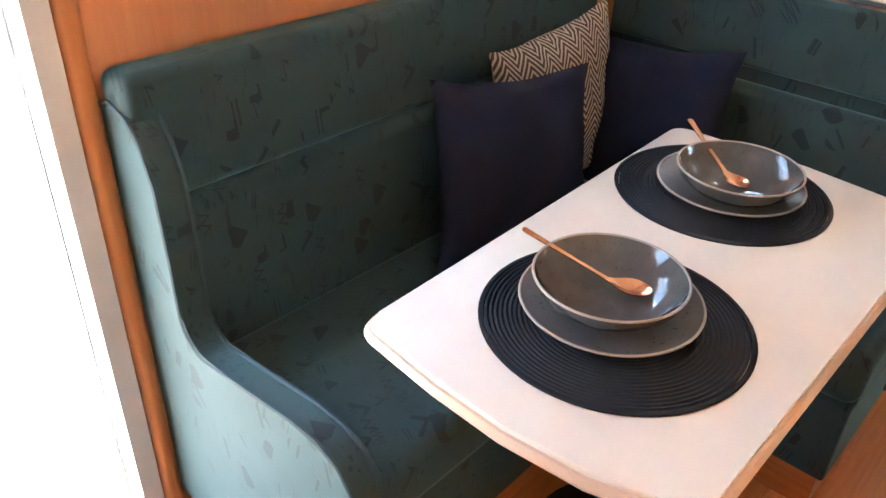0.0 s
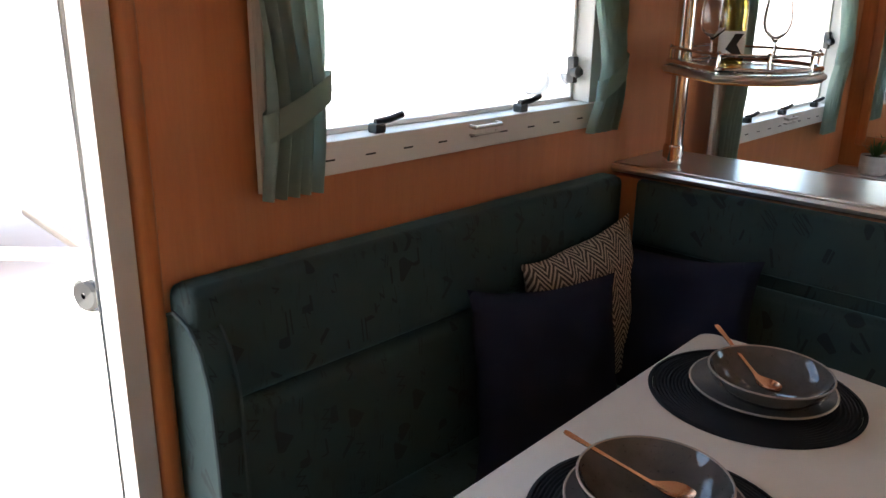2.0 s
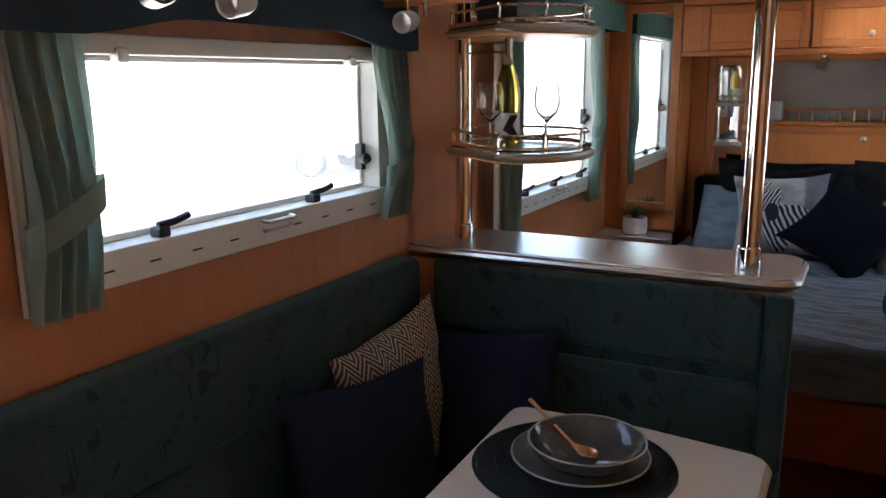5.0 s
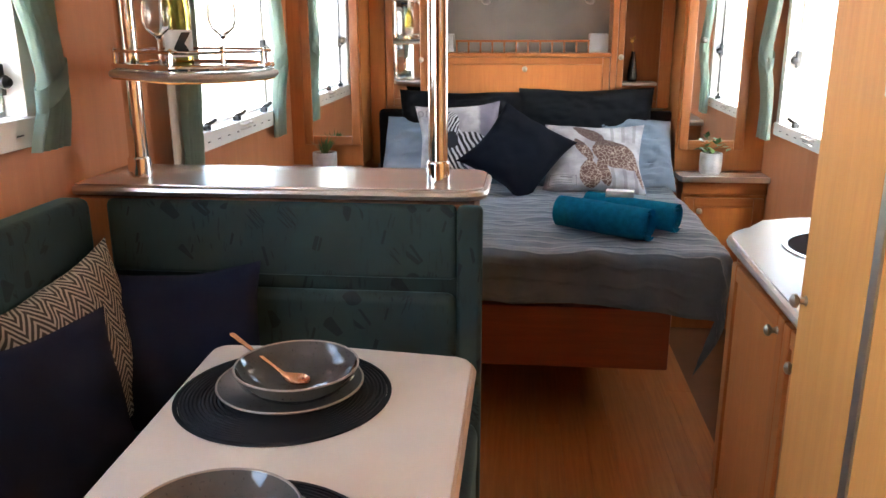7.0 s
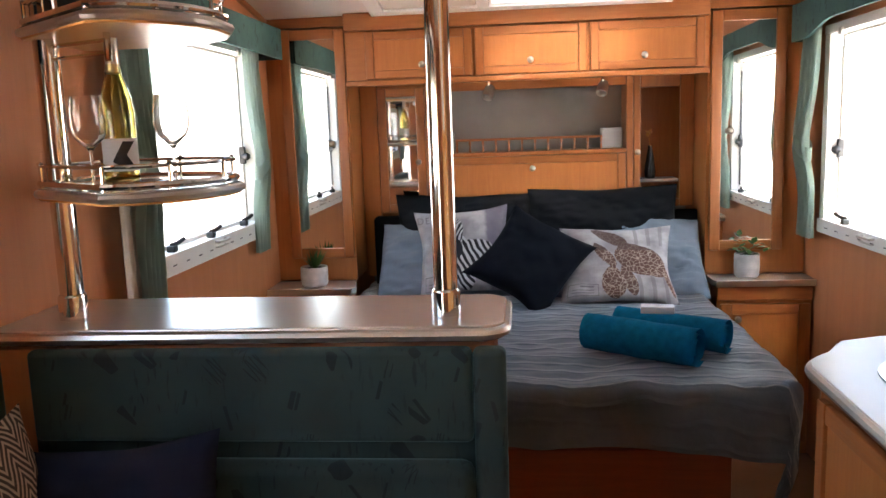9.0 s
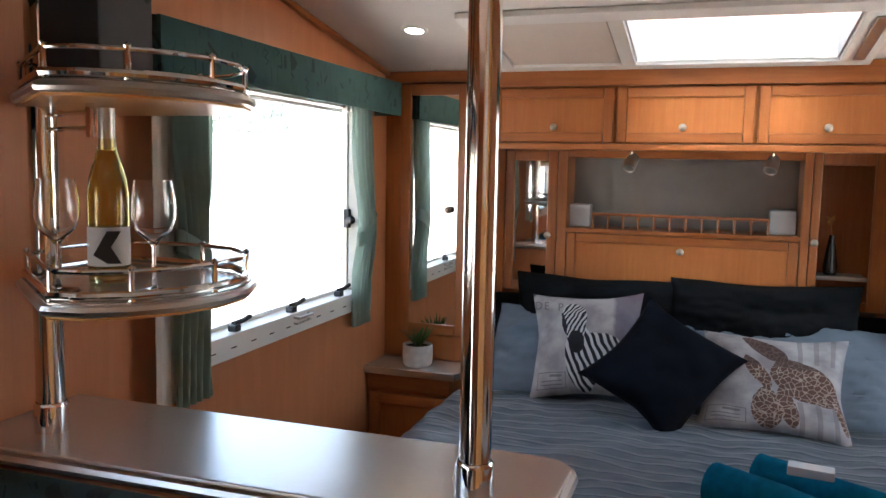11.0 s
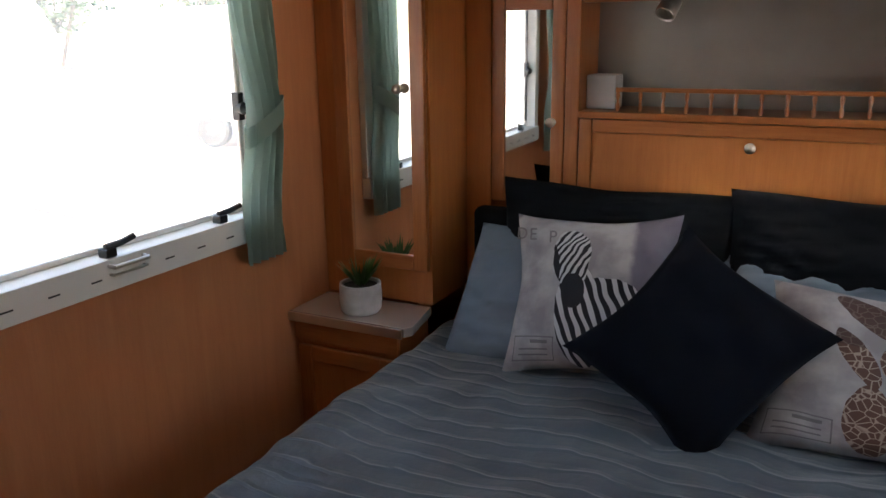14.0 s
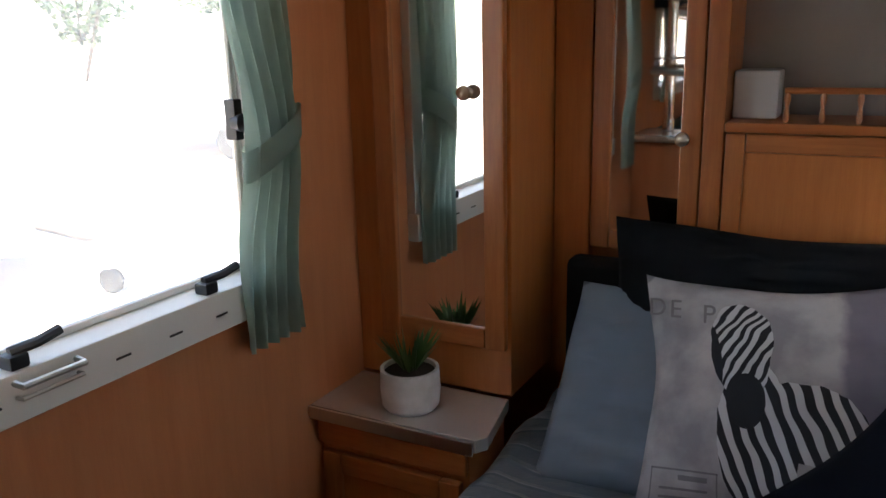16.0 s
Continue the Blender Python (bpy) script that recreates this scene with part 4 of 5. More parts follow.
part("end_back_board", bx(-1.12, -0.2, 2.592, 2.6, 0.45, 1.0, 0.003), VELOUR, lounge)
part("end_back_lower", bx(-1.1, -0.212, 2.545, 2.601, 0.472, 0.79, 0.025, 4), VELOUR, lounge)
part("end_back_bolster", bx(-1.11, -0.212, 2.568, 2.601, 0.825, 1.016, 0.014, 4), VELOUR, lounge)
part("end_wing", bx(-0.21, -0.147, 2.555, 2.601, 0.112, 1.016, 0.014, 4), VELOUR, lounge)
prof = [(L + 0.003, 0.06), (L + 0.003, 0.972), (-1.17, 0.985), (-1.125, 0.972), (-1.09, 0.935), (-1.067, 0.867), (-1.058, 0.72)] + arc(-0.985, 0.625, 0.072, 180, 262, 6) + [(-0.857, 0.567), (-0.75, 0.58), (-0.69, 0.577), (-0.64, 0.558), (-0.61, 0.52), (-0.6, 0.46), (-0.605, 0.06)]
arm = part("arm_panel", prism(prof, "y", 1.169, 1.225, 0.008, seg=3), VELOUR, lounge)
line = prof[1:-1]
for y in (1.17, 1.224):
    part("piping", tube([(a, y, b) for a, b in line], 0.0045, 6), PIPING, arm)

# divider between dinette and bed
dv = thing("divider", (-0.68, 2.68, 0), "low divider with brushed grey laminate top", "divider")
part("panel", bx(L + 0.002, -0.17, 2.602, 2.86, 0, 1.012, 0.004), WALLP, dv)
top = [(L + 0.002, 2.595), (-0.20, 2.602)] + arc(-0.2, 2.655, 0.052, -80, -10, 5) + arc(-0.205, 2.84, 0.058, 10, 85, 6) + [(L + 0.002, 2.9)]
part("top", prism(top, "z", 1.018, 1.052, 0.006), GREYTOP, dv, "brushed grey laminate top")
part("edge_strip", tube([(x, y, 1.034) for x, y in top], 0.012, 8), STEEL, dv, "bright metal bull-nose edge")

# table
tb = thing("dinette_table", (-0.42, 1.75, 0), "cream laminate pedestal dinette table", "table")
tp = arc(-0.645, 1.295, 0.035, 180, 250, 5) + [(-0.52, 1.247), (-0.4, 1.243), (-0.28, 1.255)] + arc(-0.19, 1.325, 0.04, 290, 360, 5) + arc(-0.185, 2.2, 0.035, 0, 85, 5) + [(-0.42, 2.262)] + arc(-0.677, 2.222, 0.035, 95, 180, 5)
part("tabletop", prism(tp, "z", 0.733, 0.765, 0.004), CREAM, tb)
part("edge_band", tube([(x, y, 0.747) for x, y in tp], 0.0115, 6, closed=True), EDGE, tb, "pale timber edge band")
part("column", lathe([(0.03, 0.03), (0.03, 0.732)], Matrix.Translation((-0.42, 1.75, 0)), 20), STEEL, tb)
part("foot", lathe([(0.0, 0.0), (0.2, 0.0), (0.2, 0.01), (0.06, 0.03), (0.034, 0.06), (0.0, 0.06)], Matrix.Translation((-0.42, 1.75, 0)), 32), BLACK, tb, "dark round pedestal foot")


def place_setting(x, y, px, py, bx_, by_, sx, sy, turn):
    """A ribbed round mat, a plate, a deep bowl and a spoon resting in it."""
    z = 0.765
    m = thing("placemat", (x, y, z), "round black woven placemat on the table", "placemat", "placemats")
    prof = [(0.0, 0.0005), (0.195, 0.0005)]
    for i in range(26):
        r = 0.195 - i * 0.0072
        prof += [(r, 0.0022), (r - 0.0037, 0.0042)]
    prof += [(0.0, 0.003)]
    part("weave", lathe(prof, Matrix.Translation((x, y, z)), 64), MAT_BLACK, m, "", 50)
    part("border", lathe([(0.1955, 0.0004), (0.2035, 0.0004), (0.2045, 0.002), (0.202, 0.0042), (0.1965, 0.0042), (0.1955, 0.0004)], Matrix.Translation((x, y, z)), 64), MAT_BLACK, m, "plaited black border", 50)
    p = thing("plate", (px, py, z + 0.004), "grey glazed dinner plate with pale rim", "plate", "plates")
    part("dish", lathe([(0, 0.0), (0.08, 0.0), (0.085, 0.005), (0.138, 0.019), (0.139, 0.021), (0.135, 0.0225), (0.088, 0.011), (0.0, 0.009)], Matrix.Translation((px, py, z + 0.0045)), 56), PLATE, p, "", 60)
    part("rim", lathe([(0.137 + 0.0022 * math.cos(a), 0.0215 + 0.0022 * math.sin(a)) for a in [2 * math.pi * i / 8 for i in range(9)]], Matrix.Translation((px, py, z + 0.0045)), 56), RIM, p, "pale unglazed rim")
    bz = z + 0.0145
    b = thing("bowl", (bx_, by_, bz), "speckled grey glazed bowl on the plate", "bowl", "bowls")
    part("basin", lathe([(0, 0.0), (0.055, 0.0), (0.058, 0.004), (0.085, 0.016), (0.107, 0.036), (0.115, 0.056), (0.1125, 0.057), (0.103, 0.039), (0.081, 0.021), (0.05, 0.01), (0, 0.008)], Matrix.Translation((bx_, by_, bz)), 56), BOWL, b, "", 60)
    part("rim", lathe([(0.1138 + 0.002 * math.cos(a), 0.0565 + 0.002 * math.sin(a)) for a in [2 * math.pi * i / 8 for i in range(9)]], Matrix.Translation((bx_, by_, bz)), 56), RIM, b, "pale unglazed rim")
    s = thing("spoon", (sx, sy, bz + 0.01), "rose gold spoon resting in the bowl", "spoon", "spoons")
    w = Matrix.Translation((sx, sy, bz)) @ pose(0, 0, 0, 0, 0, turn)
    bm = bmesh.new()
    top, bot = [], []
    prof = [(-0.054 + 0.054 * q / 10, 0.0215 * math.sin(math.pi * (0.06 + 0.86 * q / 10)) ** 0.6) for q in range(10)] + [(0.004, 0.009), (0.013, 0.0048), (0.03, 0.0036), (0.07, 0.0036), (0.115, 0.005), (0.15, 0.0065), (0.156, 0.004)]
    ks = [q / 4 - 1 for q in range(9)]
    for l, hw in prof:
        dish = 0.009 * max(0.0, 1 - ((l + 0.028) / 0.03) ** 2)
        zz = 0.024 if l < 0.01 else 0.024 + (l - 0.01) * 0.33
        for s_, row in ((0.0, top), (-0.002, bot)):
            row.append([bm.verts.new(w @ Vector((l, k * hw, zz + s_ - dish * (1 - k * k)))) for k in ks])
    for a, c in ((top, False), (bot, True)):
        for r0, r1 in zip(a, a[1:]):
            for k in range(8):
                bm.faces.new((r0[k], r0[k + 1], r1[k + 1], r1[k]))
    for k in (0, 8):
        for i in range(len(prof) - 1):
            bm.faces.new((top[i][k], top[i + 1][k], bot[i + 1][k], bot[i][k]))
    for i in (0, -1):
        for k in range(8):
            bm.faces.new((top[i][k], top[i][k + 1], bot[i][k + 1], bot[i][k]))
    part("metal", bm, COPPER, s, "", 80)


place_setting(-0.418, 1.53, -0.437, 1.543, -0.438, 1.533, -0.445, 1.566, 196)
place_setting(-0.495, 2.03, -0.483, 2.035, -0.462, 2.01, -0.488, 2.032, 150)

# dinette cushions
DC = "cushions on the dinette"
lay_pillow("cushion", 0.46, 0.46, 0.13, CHEVRON, (-1.055, 2.28, 0.69), 86, 6, -7, "brown and cream chevron cushion", 11, group=DC)
lay_pillow("cushion", 0.47, 0.44, 0.13, NAVY, (-0.955, 1.98, 0.665), 80, 14, 6, "plain navy blue cushion on the seat", 12, group=DC)
lay_pillow("cushion", 0.40, 0.42, 0.13, NAVY, (-0.86, 2.44, 0.67), 2, 10, -5, "plain navy blue cushion on the seat", 13, group=DC)

# ---- kitchen side ----
kb = thing("kitchen_bench", (0.8, 2.7, 0), "curved kitchen bench with pale top and timber doors", "kitchen bench")
top = [(0.528, 2.225), (0.545, 2.93)] + arc(0.683, 2.93, 0.138, 175, 115, 6) + [(0.69, 3.16), (0.8, 3.2), (0.9, 3.218), (R - 0.002, 3.22), (R - 0.002, 2.225)]
part("top", prism(top, "z", 0.825, 0.86, 0.003), BENCH, kb, "pale laminate benchtop")
part("edge_strip", tube([(x, y, 0.842) for x, y in top[:-1]], 0.0125, 8), STEEL, kb, "metal benchtop edge")
body = [(0.56, 2.226), (0.575, 2.94)] + arc(0.67, 2.94, 0.1, 175, 120, 6) + [(0.8, 3.15), (R - 0.004, 3.17), (R - 0.004, 2.226)]
part("body", prism(body, "z", 0.0, 0.823), WOOD_Z, kb)
d1 = panel_door(kb, "x", 0.562, 2.43, 2.9, 0.06, 0.8, 0.045)
d_knob(d1, "x", 0.562, 2.47, 0.76)
d2 = panel_door(kb, "x", 0.558, 2.232, 2.42, 0.06, 0.8, 0.045)
d_knob(d2, "x", 0.558, 2.3, 0.74)
sink = thing("sink", (0.86, 2.82, 0.86), "round dark sink basin set in the bench", "sink")
part("rim", lathe([(0.205, 0.001), (0.205, 0.004), (0.192, 0.004), (0.192, 0.001)], Matrix.Translation((0.86, 2.82, 0.86)), 48), STEEL, sink)
# a flat matte disc paints the dark inside of the open basin
part("basin_disc", lathe([(0, 0.0012), (0.19, 0.0012), (0.19, 0.003), (0, 0.003)], Matrix.Translation((0.86, 2.82, 0.86)), 48), BASINDARK, sink, "flat dark disc in place of the basin hollow")

pt = thing("pantry", (0.78, 1.7, 0), "tall honey timber pantry cabinet with aluminium strip", "cabinet")
part("body", bx(0.512, R - 0.002, 0.6, 2.222, 0.0, 2.062, 0.003), HONEY, pt)
part("far_door", bx(0.494, 0.511, 1.935, 2.218, 0.06, 2.03, 0.004), HONEY, pt)
knob((0.494, 2.185, 0.93), (-1, 0, 0), pt)
part("near_door", bx(0.494, 0.511, 1.2, 1.9, 0.06, 1.33, 0.004), HONEY, pt)
part("upper_door", bx(0.494, 0.511, 1.2, 1.9, 1.42, 2.03, 0.004), BENCH, pt, "pale upper panel")
part("trim_strip", bx(0.492, 0.511, 1.903, 1.932, 0.06, 1.36, 0.003), ALU, pt, "aluminium edge strip")
bm = bx(0.484, 0.5, 1.87, 1.96, 1.362, 1.385, 0.004)
part("latch", bm, BLACK, pt, "dark fridge latch")
part("latch_plate", bx(0.486, 0.5, 1.87, 1.96, 1.335, 1.36, 0.003), WHITE, pt)

# ---- overhead locker over the dinette ----
lk = thing("overhead_locker", (-1.0, 1.85, 1.7), "timber overhead locker with rounded open end shelf", "cupboard")
part("body", bx(L + 0.002, -0.88, 1.45, 2.34, 1.77, 2.062, 0.003), WOOD_Y, lk)
part("light_rail", bx(-0.9, -0.86, 1.43, 2.36, 1.712, 1.768, 0.006), TRIM_Y, lk)
part("underside", bx(L + 0.092, -0.901, 1.43, 2.36, 1.716, 1.768, 0), WHITE, lk, "pale underside panel")
for u0, u1, kn in ((1.455, 1.885, 1.66), (1.9, 2.335, 2.06)):
    d = panel_door(lk, "x", -0.88, u0, u1, 1.775, 2.045, 0.05, 1)
    d_knob(d, "x", -0.88, kn, 1.86, 1)
part("end_panel", bx(L + 0.002, -0.862, 2.345, 2.365, 1.7, 2.062, 0.004), TRIM, lk)
shelf = [(L + 0.002, 0.98)] + [(L + 0.002 + 0.335 * math.sin(radians(a)), 1.42 - 0.44 * math.cos(radians(a))) for a in range(10, 91, 8)] + [(L + 0.002, 1.44)]
part("end_shelf", prism(shelf, "z", 1.70, 1.722, 0.006), TRIM_Y, lk, "rounded open end shelf")
part("end_bracket", prism([(L + 0.1, 1.7), (L + 0.16, 1.655), (-0.92, 1.655), (-0.88, 1.66), (-0.862, 1.72), (-0.862, 2.06), (L + 0.1, 2.06)], "y", 1.425, 1.448, 0.004), TRIM, lk)
jar = thing("jar", (-1.05, 1.2, 1.722), "pale pink ceramic jar on the end shelf", "jar")
part("body", lathe([(0, 0), (0.045, 0), (0.05, 0.01), (0.05, 0.11), (0.044, 0.12), (0, 0.12)], Matrix.Translation((-1.05, 1.2, 1.723)), 24), CREAM, jar)


def spot_lamp(x, y, z, aim, name="spot_lamp"):
    """A small swivel reading spot hanging from a round plate."""
    s = thing(name, (x, y, z), "small chrome swivel spot lamp, switched off", "lamp", "swivel spot lamps")
    part("plate", lathe([(0, 0), (0.03, 0), (0.03, -0.008), (0.012, -0.012), (0, -0.012)], Matrix.Translation((x, y, z)), 20), STEEL, s)
    part("stem", tube([(x, y, z - 0.01), (x, y, z - 0.055)], 0.005, 8), CHROME, s)
    m = Matrix.Translation((x, y, z - 0.062)) @ Vector(aim).to_track_quat("Z", "Y").to_matrix().to_4x4()
    part("head", lathe([(0, -0.034), (0.008, -0.033), (0.018, -0.024), (0.0225, -0.008), (0.024, 0.032), (0.0225, 0.036), (0.019, 0.033), (0.017, 0.01), (0.0, 0.006)], m, 18), STEEL, s)
    return s


spot_lamp(-0.96, 1.655, 1.715, (0.1, -0.95, -0.15))
spot_lamp(-0.96, 2.2, 1.715, (0.1, -0.95, -0.15))
spot_lamp(-0.96, 1.475, 1.715, (0.9, -0.4, 0.1))
for yy in (1.525, 1.97):
    pk = thing("puck_light", (-0.96, yy, 1.715), "small round white puck light under the locker", "light", "puck lights")
    part("puck", lathe([(0, 0), (0.034, 0), (0.034, -0.006), (0.026, -0.01), (0, -0.01)], Matrix.Translation((-0.96, yy, 1.7155)), 24), WHITE, pk)
hk = thing("hook", (-0.99, 2.335, 1.715), "small chrome hook under the locker", "hook")
part("stem", tube([(-0.99, 2.335, 1.716), (-0.99, 2.335, 1.67)], 0.006, 8), CHROME, hk)
spot_lamp(-0.235, 4.62, 1.639, (-0.2, -0.5, -0.6))
spot_lamp(0.25, 4.62, 1.639, (-0.2, -0.5, -0.6))

# ---- chrome poles and corner shelves ----
def pole(x, y, z0, z1, r, label):
    p = thing("pole", (x, y, z0), label, "pole", "chrome poles")
    part("shaft", lathe([(0, 0), (r, 0), (r, z1 - z0), (0, z1 - z0)], Matrix.Translation((x, y, z0)), 32), CHROME, p)
    part("base_collar", lathe([(r + 0.001, 0), (r + 0.005, 0.002), (r + 0.005, 0.05), (r + 0.001, 0.056)], Matrix.Translation((x, y, z0)), 32), CHROME, p)
    part("top_collar", lathe([(r + 0.001, 0), (r + 0.005, 0.002), (r + 0.005, 0.04), (r + 0.001, 0.042)], Matrix.Translation((x, y, z1 - 0.044)), 32), CHROME, p)


pole(-0.268, 2.69, 1.053, 2.064, 0.0245, "tall chrome pole from divider top to ceiling")
pole(-1.067, 2.69, 1.053, 2.064, 0.0245, "tall chrome pole carrying the corner shelves")


def bar_shelf(z):
    s = thing("bar_shelf", (-0.95, 2.65, z), "curved chrome railed bar shelf on the pole", "shelf", "bar shelves")
    pts = [(-1.13, 2.67), (-0.865, 2.465), (-0.8, 2.475), (-0.74, 2.52), (-0.695, 2.59), (-0.675, 2.67), (-0.68, 2.76), (-0.72, 2.85), (-0.8, 2.92), (-0.9, 2.95), (-1.13, 2.95)]
    pts = [(-0.91 + (x + 0.91) * 0.9, 2.7 + (y - 2.7) * 0.9) for x, y in pts]
    part("board", prism(pts, "z", z - 0.018, z, 0.003), GREYTOP, s)
    part("underside", prism(pts, "z", z - 0.026, z - 0.0185, 0.002), HONEY, s, "honey timber underside")
    part("gallery_band", tube([(-0.9 + (x + 0.9) * 0.965, 2.71 + (y - 2.71) * 0.965, z + 0.009) for x, y in pts], 0.007, 8, closed=True), CHROME, s, "broad chrome band along the edge")
    part("edge_strip", tube([(x, y, z - 0.012) for x, y in pts], 0.0095, 8), STEEL, s, "metal shelf edge")
    part("gallery_rail", tube([(-0.9 + (x + 0.9) * 0.95, 2.71 + (y - 2.71) * 0.95, z + 0.045) for x, y in pts], 0.004, 8, closed=True), CHROME, s)
    for k in (0, 1, 3, 5, 7, 9):
        x, y = -0.9 + (pts[k][0] + 0.9) * 0.95, 2.71 + (pts[k][1] - 2.71) * 0.95
        part("rail_post", lathe([(0.0, 0.0), (0.006, 0.0), (0.0045, 0.01), (0.0045, 0.045), (0.007, 0.05), (0, 0.055)], Matrix.Translation((x, y, z)), 10), CHROME, s)
    return s


bar_shelf(1.335)
up = bar_shelf(1.66)
bm = tube([(-1.06, 2.69, 1.62), (-0.9, 2.62, 1.62)], 0.004, 8)
tube([(-1.06, 2.69, 1.595), (-0.9, 2.62, 1.595)], 0.004, 8, bm)
tube([(-0.9, 2.62, 1.634), (-0.9, 2.62, 1.58)], 0.007, 8, bm)
part("hanging_rail", bm, CHROME, up)

bt = thing("wine_bottle", (-0.93, 2.69, 1.335), "white wine bottle with pale label on the bar shelf", "bottle")
M = Matrix.Translation((-0.93, 2.69, 1.3355)) @ Matrix.Diagonal((0.88, 0.88, 1, 1))
part("glass", lathe([(0, 0.0), (0.037, 0.002), (0.0385, 0.01), (0.0385, 0.15), (0.034, 0.18), (0.02, 0.22), (0.0145, 0.25), (0.0145, 0.29), (0.012, 0.292), (0.0115, 0.25), (0.017, 0.22), (0.031, 0.178), (0.0355, 0.148), (0.0355, 0.012), (0, 0.01)], M, 28), WINE, bt)
part("label", lathe([(0.0388, 0.03), (0.0392, 0.031), (0.0392, 0.095), (0.0388, 0.096)], M, 28), PAPER, bt, "white paper label")
part("emblem", prism([(-0.022, 0.05), (0.0, 0.035), (0.022, 0.035), (0.006, 0.063), (0.022, 0.09), (0.0, 0.09)], "y", -0.0005, 0.0005), BLACK, bt, "dark angular shape on the label").matrix_basis = Matrix.Translation((-0.9089, 2.6614, 1.3355)) @ pose(0, 0, 0, 0, 0, 37)
part("cap", lathe([(0.0155, 0.225), (0.0158, 0.296), (0, 0.297)], M, 20), STEEL, bt, "silver foil cap")


def wine_glass(x, y, z):
    g = thing("wine_glass", (x, y, z), "empty clear stemmed wine glass", "wine glass", "wine glasses")
    part("glass", lathe([(0, 0.0), (0.033, 0.0), (0.033, 0.002), (0.006, 0.007), (0.0035, 0.012), (0.0035, 0.072), (0.008, 0.08), (0.027, 0.098), (0.0345, 0.12), (0.034, 0.145), (0.0285, 0.178), (0.0275, 0.178), (0.0328, 0.145), (0.0332, 0.12), (0.026, 0.1), (0.006, 0.084), (0, 0.083)], Matrix.Translation((x, y, z)), 32), GLASS, g, "", 60)


wine_glass(-0.93, 2.575, 1.3355)
wine_glass(-0.79, 2.63, 1.3355)

pl = thing("shelf_planter", (-0.93, 2.66, 1.66), "trailing dark plant in a black box planter", "plant")
part("planter", bx(-0.99, -0.87, 2.61, 2.74, 1.6605, 1.87, 0.006), BLACK, pl, "black box planter")


def leaf_blade(bm, root, tip, width, bend=0.0):
    """A pointed leaf between root and tip."""
    a, b = Vector(root), Vector(tip)
    d = b - a
    s = d.cross(Vector((0.3, 0.2, 1))).normalized() * width
    up = Vector((0, 0, bend))
    v = [bm.verts.new(p) for p in (a, a + d * 0.4 + s + up, b, a + d * 0.4 - s + up, a + d * 0.45 + up * 1.3)]
    bm.faces.new((v[0], v[1], v[4]))
    bm.faces.new((v[1], v[2], v[4]))
    bm.faces.new((v[2], v[3], v[4]))
    bm.faces.new((v[3], v[0], v[4]))


rng = random.Random(5)
bm = bmesh.new()
for i in range(170):
    a, r = rng.uniform(0, 6.3), rng.uniform(0.0, 0.13)
    zz = 1.87 + rng.uniform(0.0, 0.12) - max(0, r - 0.09) * rng.uniform(0, 3)
    c = Vector((-0.93 + r * math.cos(a), 2.67 + r * math.sin(a), zz))
    leaf_blade(bm, c, c + Vector((rng.uniform(-1, 1), rng.uniform(-1, 1), rng.uniform(-0.6, 0.6))) * 0.045, 0.012, 0.004)
part("leaves", bm, LEAF_D, pl, "dark green leaves")


def pot_plant(x, y, z, r, h, label, spiky, seed):
    p = thing("pot_plant", (x, y, z), label, "plant", "bedside plants")
    M = Matrix.Translation((x, y, z))
    part("pot", lathe([(0, 0.001), (r * 0.82, 0.001), (r * 0.95, 0.01), (r, h * 0.5), (r * 0.97, h), (r * 0.86, h), (r * 0.86, h - 0.01), (0, h - 0.012)], M, 28), POT, p, "rough white ceramic pot")
    part("soil", lathe([(0, h - 0.008), (r * 0.6, h - 0.006), (r * 0.855, h - 0.009)], M, 20), SOIL, p)
    g = random.Random(seed)
    bm = bmesh.new()
    for i in range(46 if spiky else 34):
        a = g.uniform(0, 6.3)
        root = Vector((x + 0.01 * math.cos(a), y + 0.01 * math.sin(a), z + h - 0.01))
        if spiky:
            lean = g.uniform(0.1, 0.95)
            ln = g.uniform(0.06, 0.105)
            leaf_blade(bm, root, root + Vector((math.cos(a) * lean, math.sin(a) * lean, 1.0)).normalized() * ln, 0.006, 0.003)
        else:
            q = root + Vector((math.cos(a) * g.uniform(0.0, 0.06), math.sin(a) * g.uniform(0, 0.06), g.uniform(0.01, 0.06)))
            leaf_blade(bm, q, q + Vector((g.uniform(-1, 1), g.uniform(-1, 1), g.uniform(-0.3, 0.7))).normalized() * 0.04, 0.014, 0.004)
    part("leaves", bm, LEAF, p, "green leaves")


pot_plant(-1.012, 4.465, 0.765, 0.06, 0.085, "spiky green plant in a rough white pot", True, 1)
pot_plant(0.83, 4.505, 0.765, 0.052, 0.1, "small leafy plant in a white pot", False, 2)

# niche objects
for x0, x1 in ((-0.497, -0.415), (0.268, 0.362)):
    b = part("speaker_box", bx(x0, x1, 4.85, 4.93, 1.3105, 1.402, 0.005), SPEAKER)
    tagged(b, "small white cube speaker in the niche", "speaker", "niche speakers")
vs = thing("vase", (0.49, 4.9, 1.165), "slim black vase with dried yellow flower", "vase")
part("body", lathe([(0, 0.0), (0.022, 0.0), (0.026, 0.03), (0.018, 0.09), (0.009, 0.14), (0.01, 0.15), (0.0, 0.148)], Matrix.Translation((0.49, 4.88, 1.1655)), 20), BLACKCER, vs)
bm = tube([(0.49, 4.88, 1.31), (0.485, 4.875, 1.35), (0.48, 4.87, 1.37)], 0.002, 6)
g = random.Random(9)
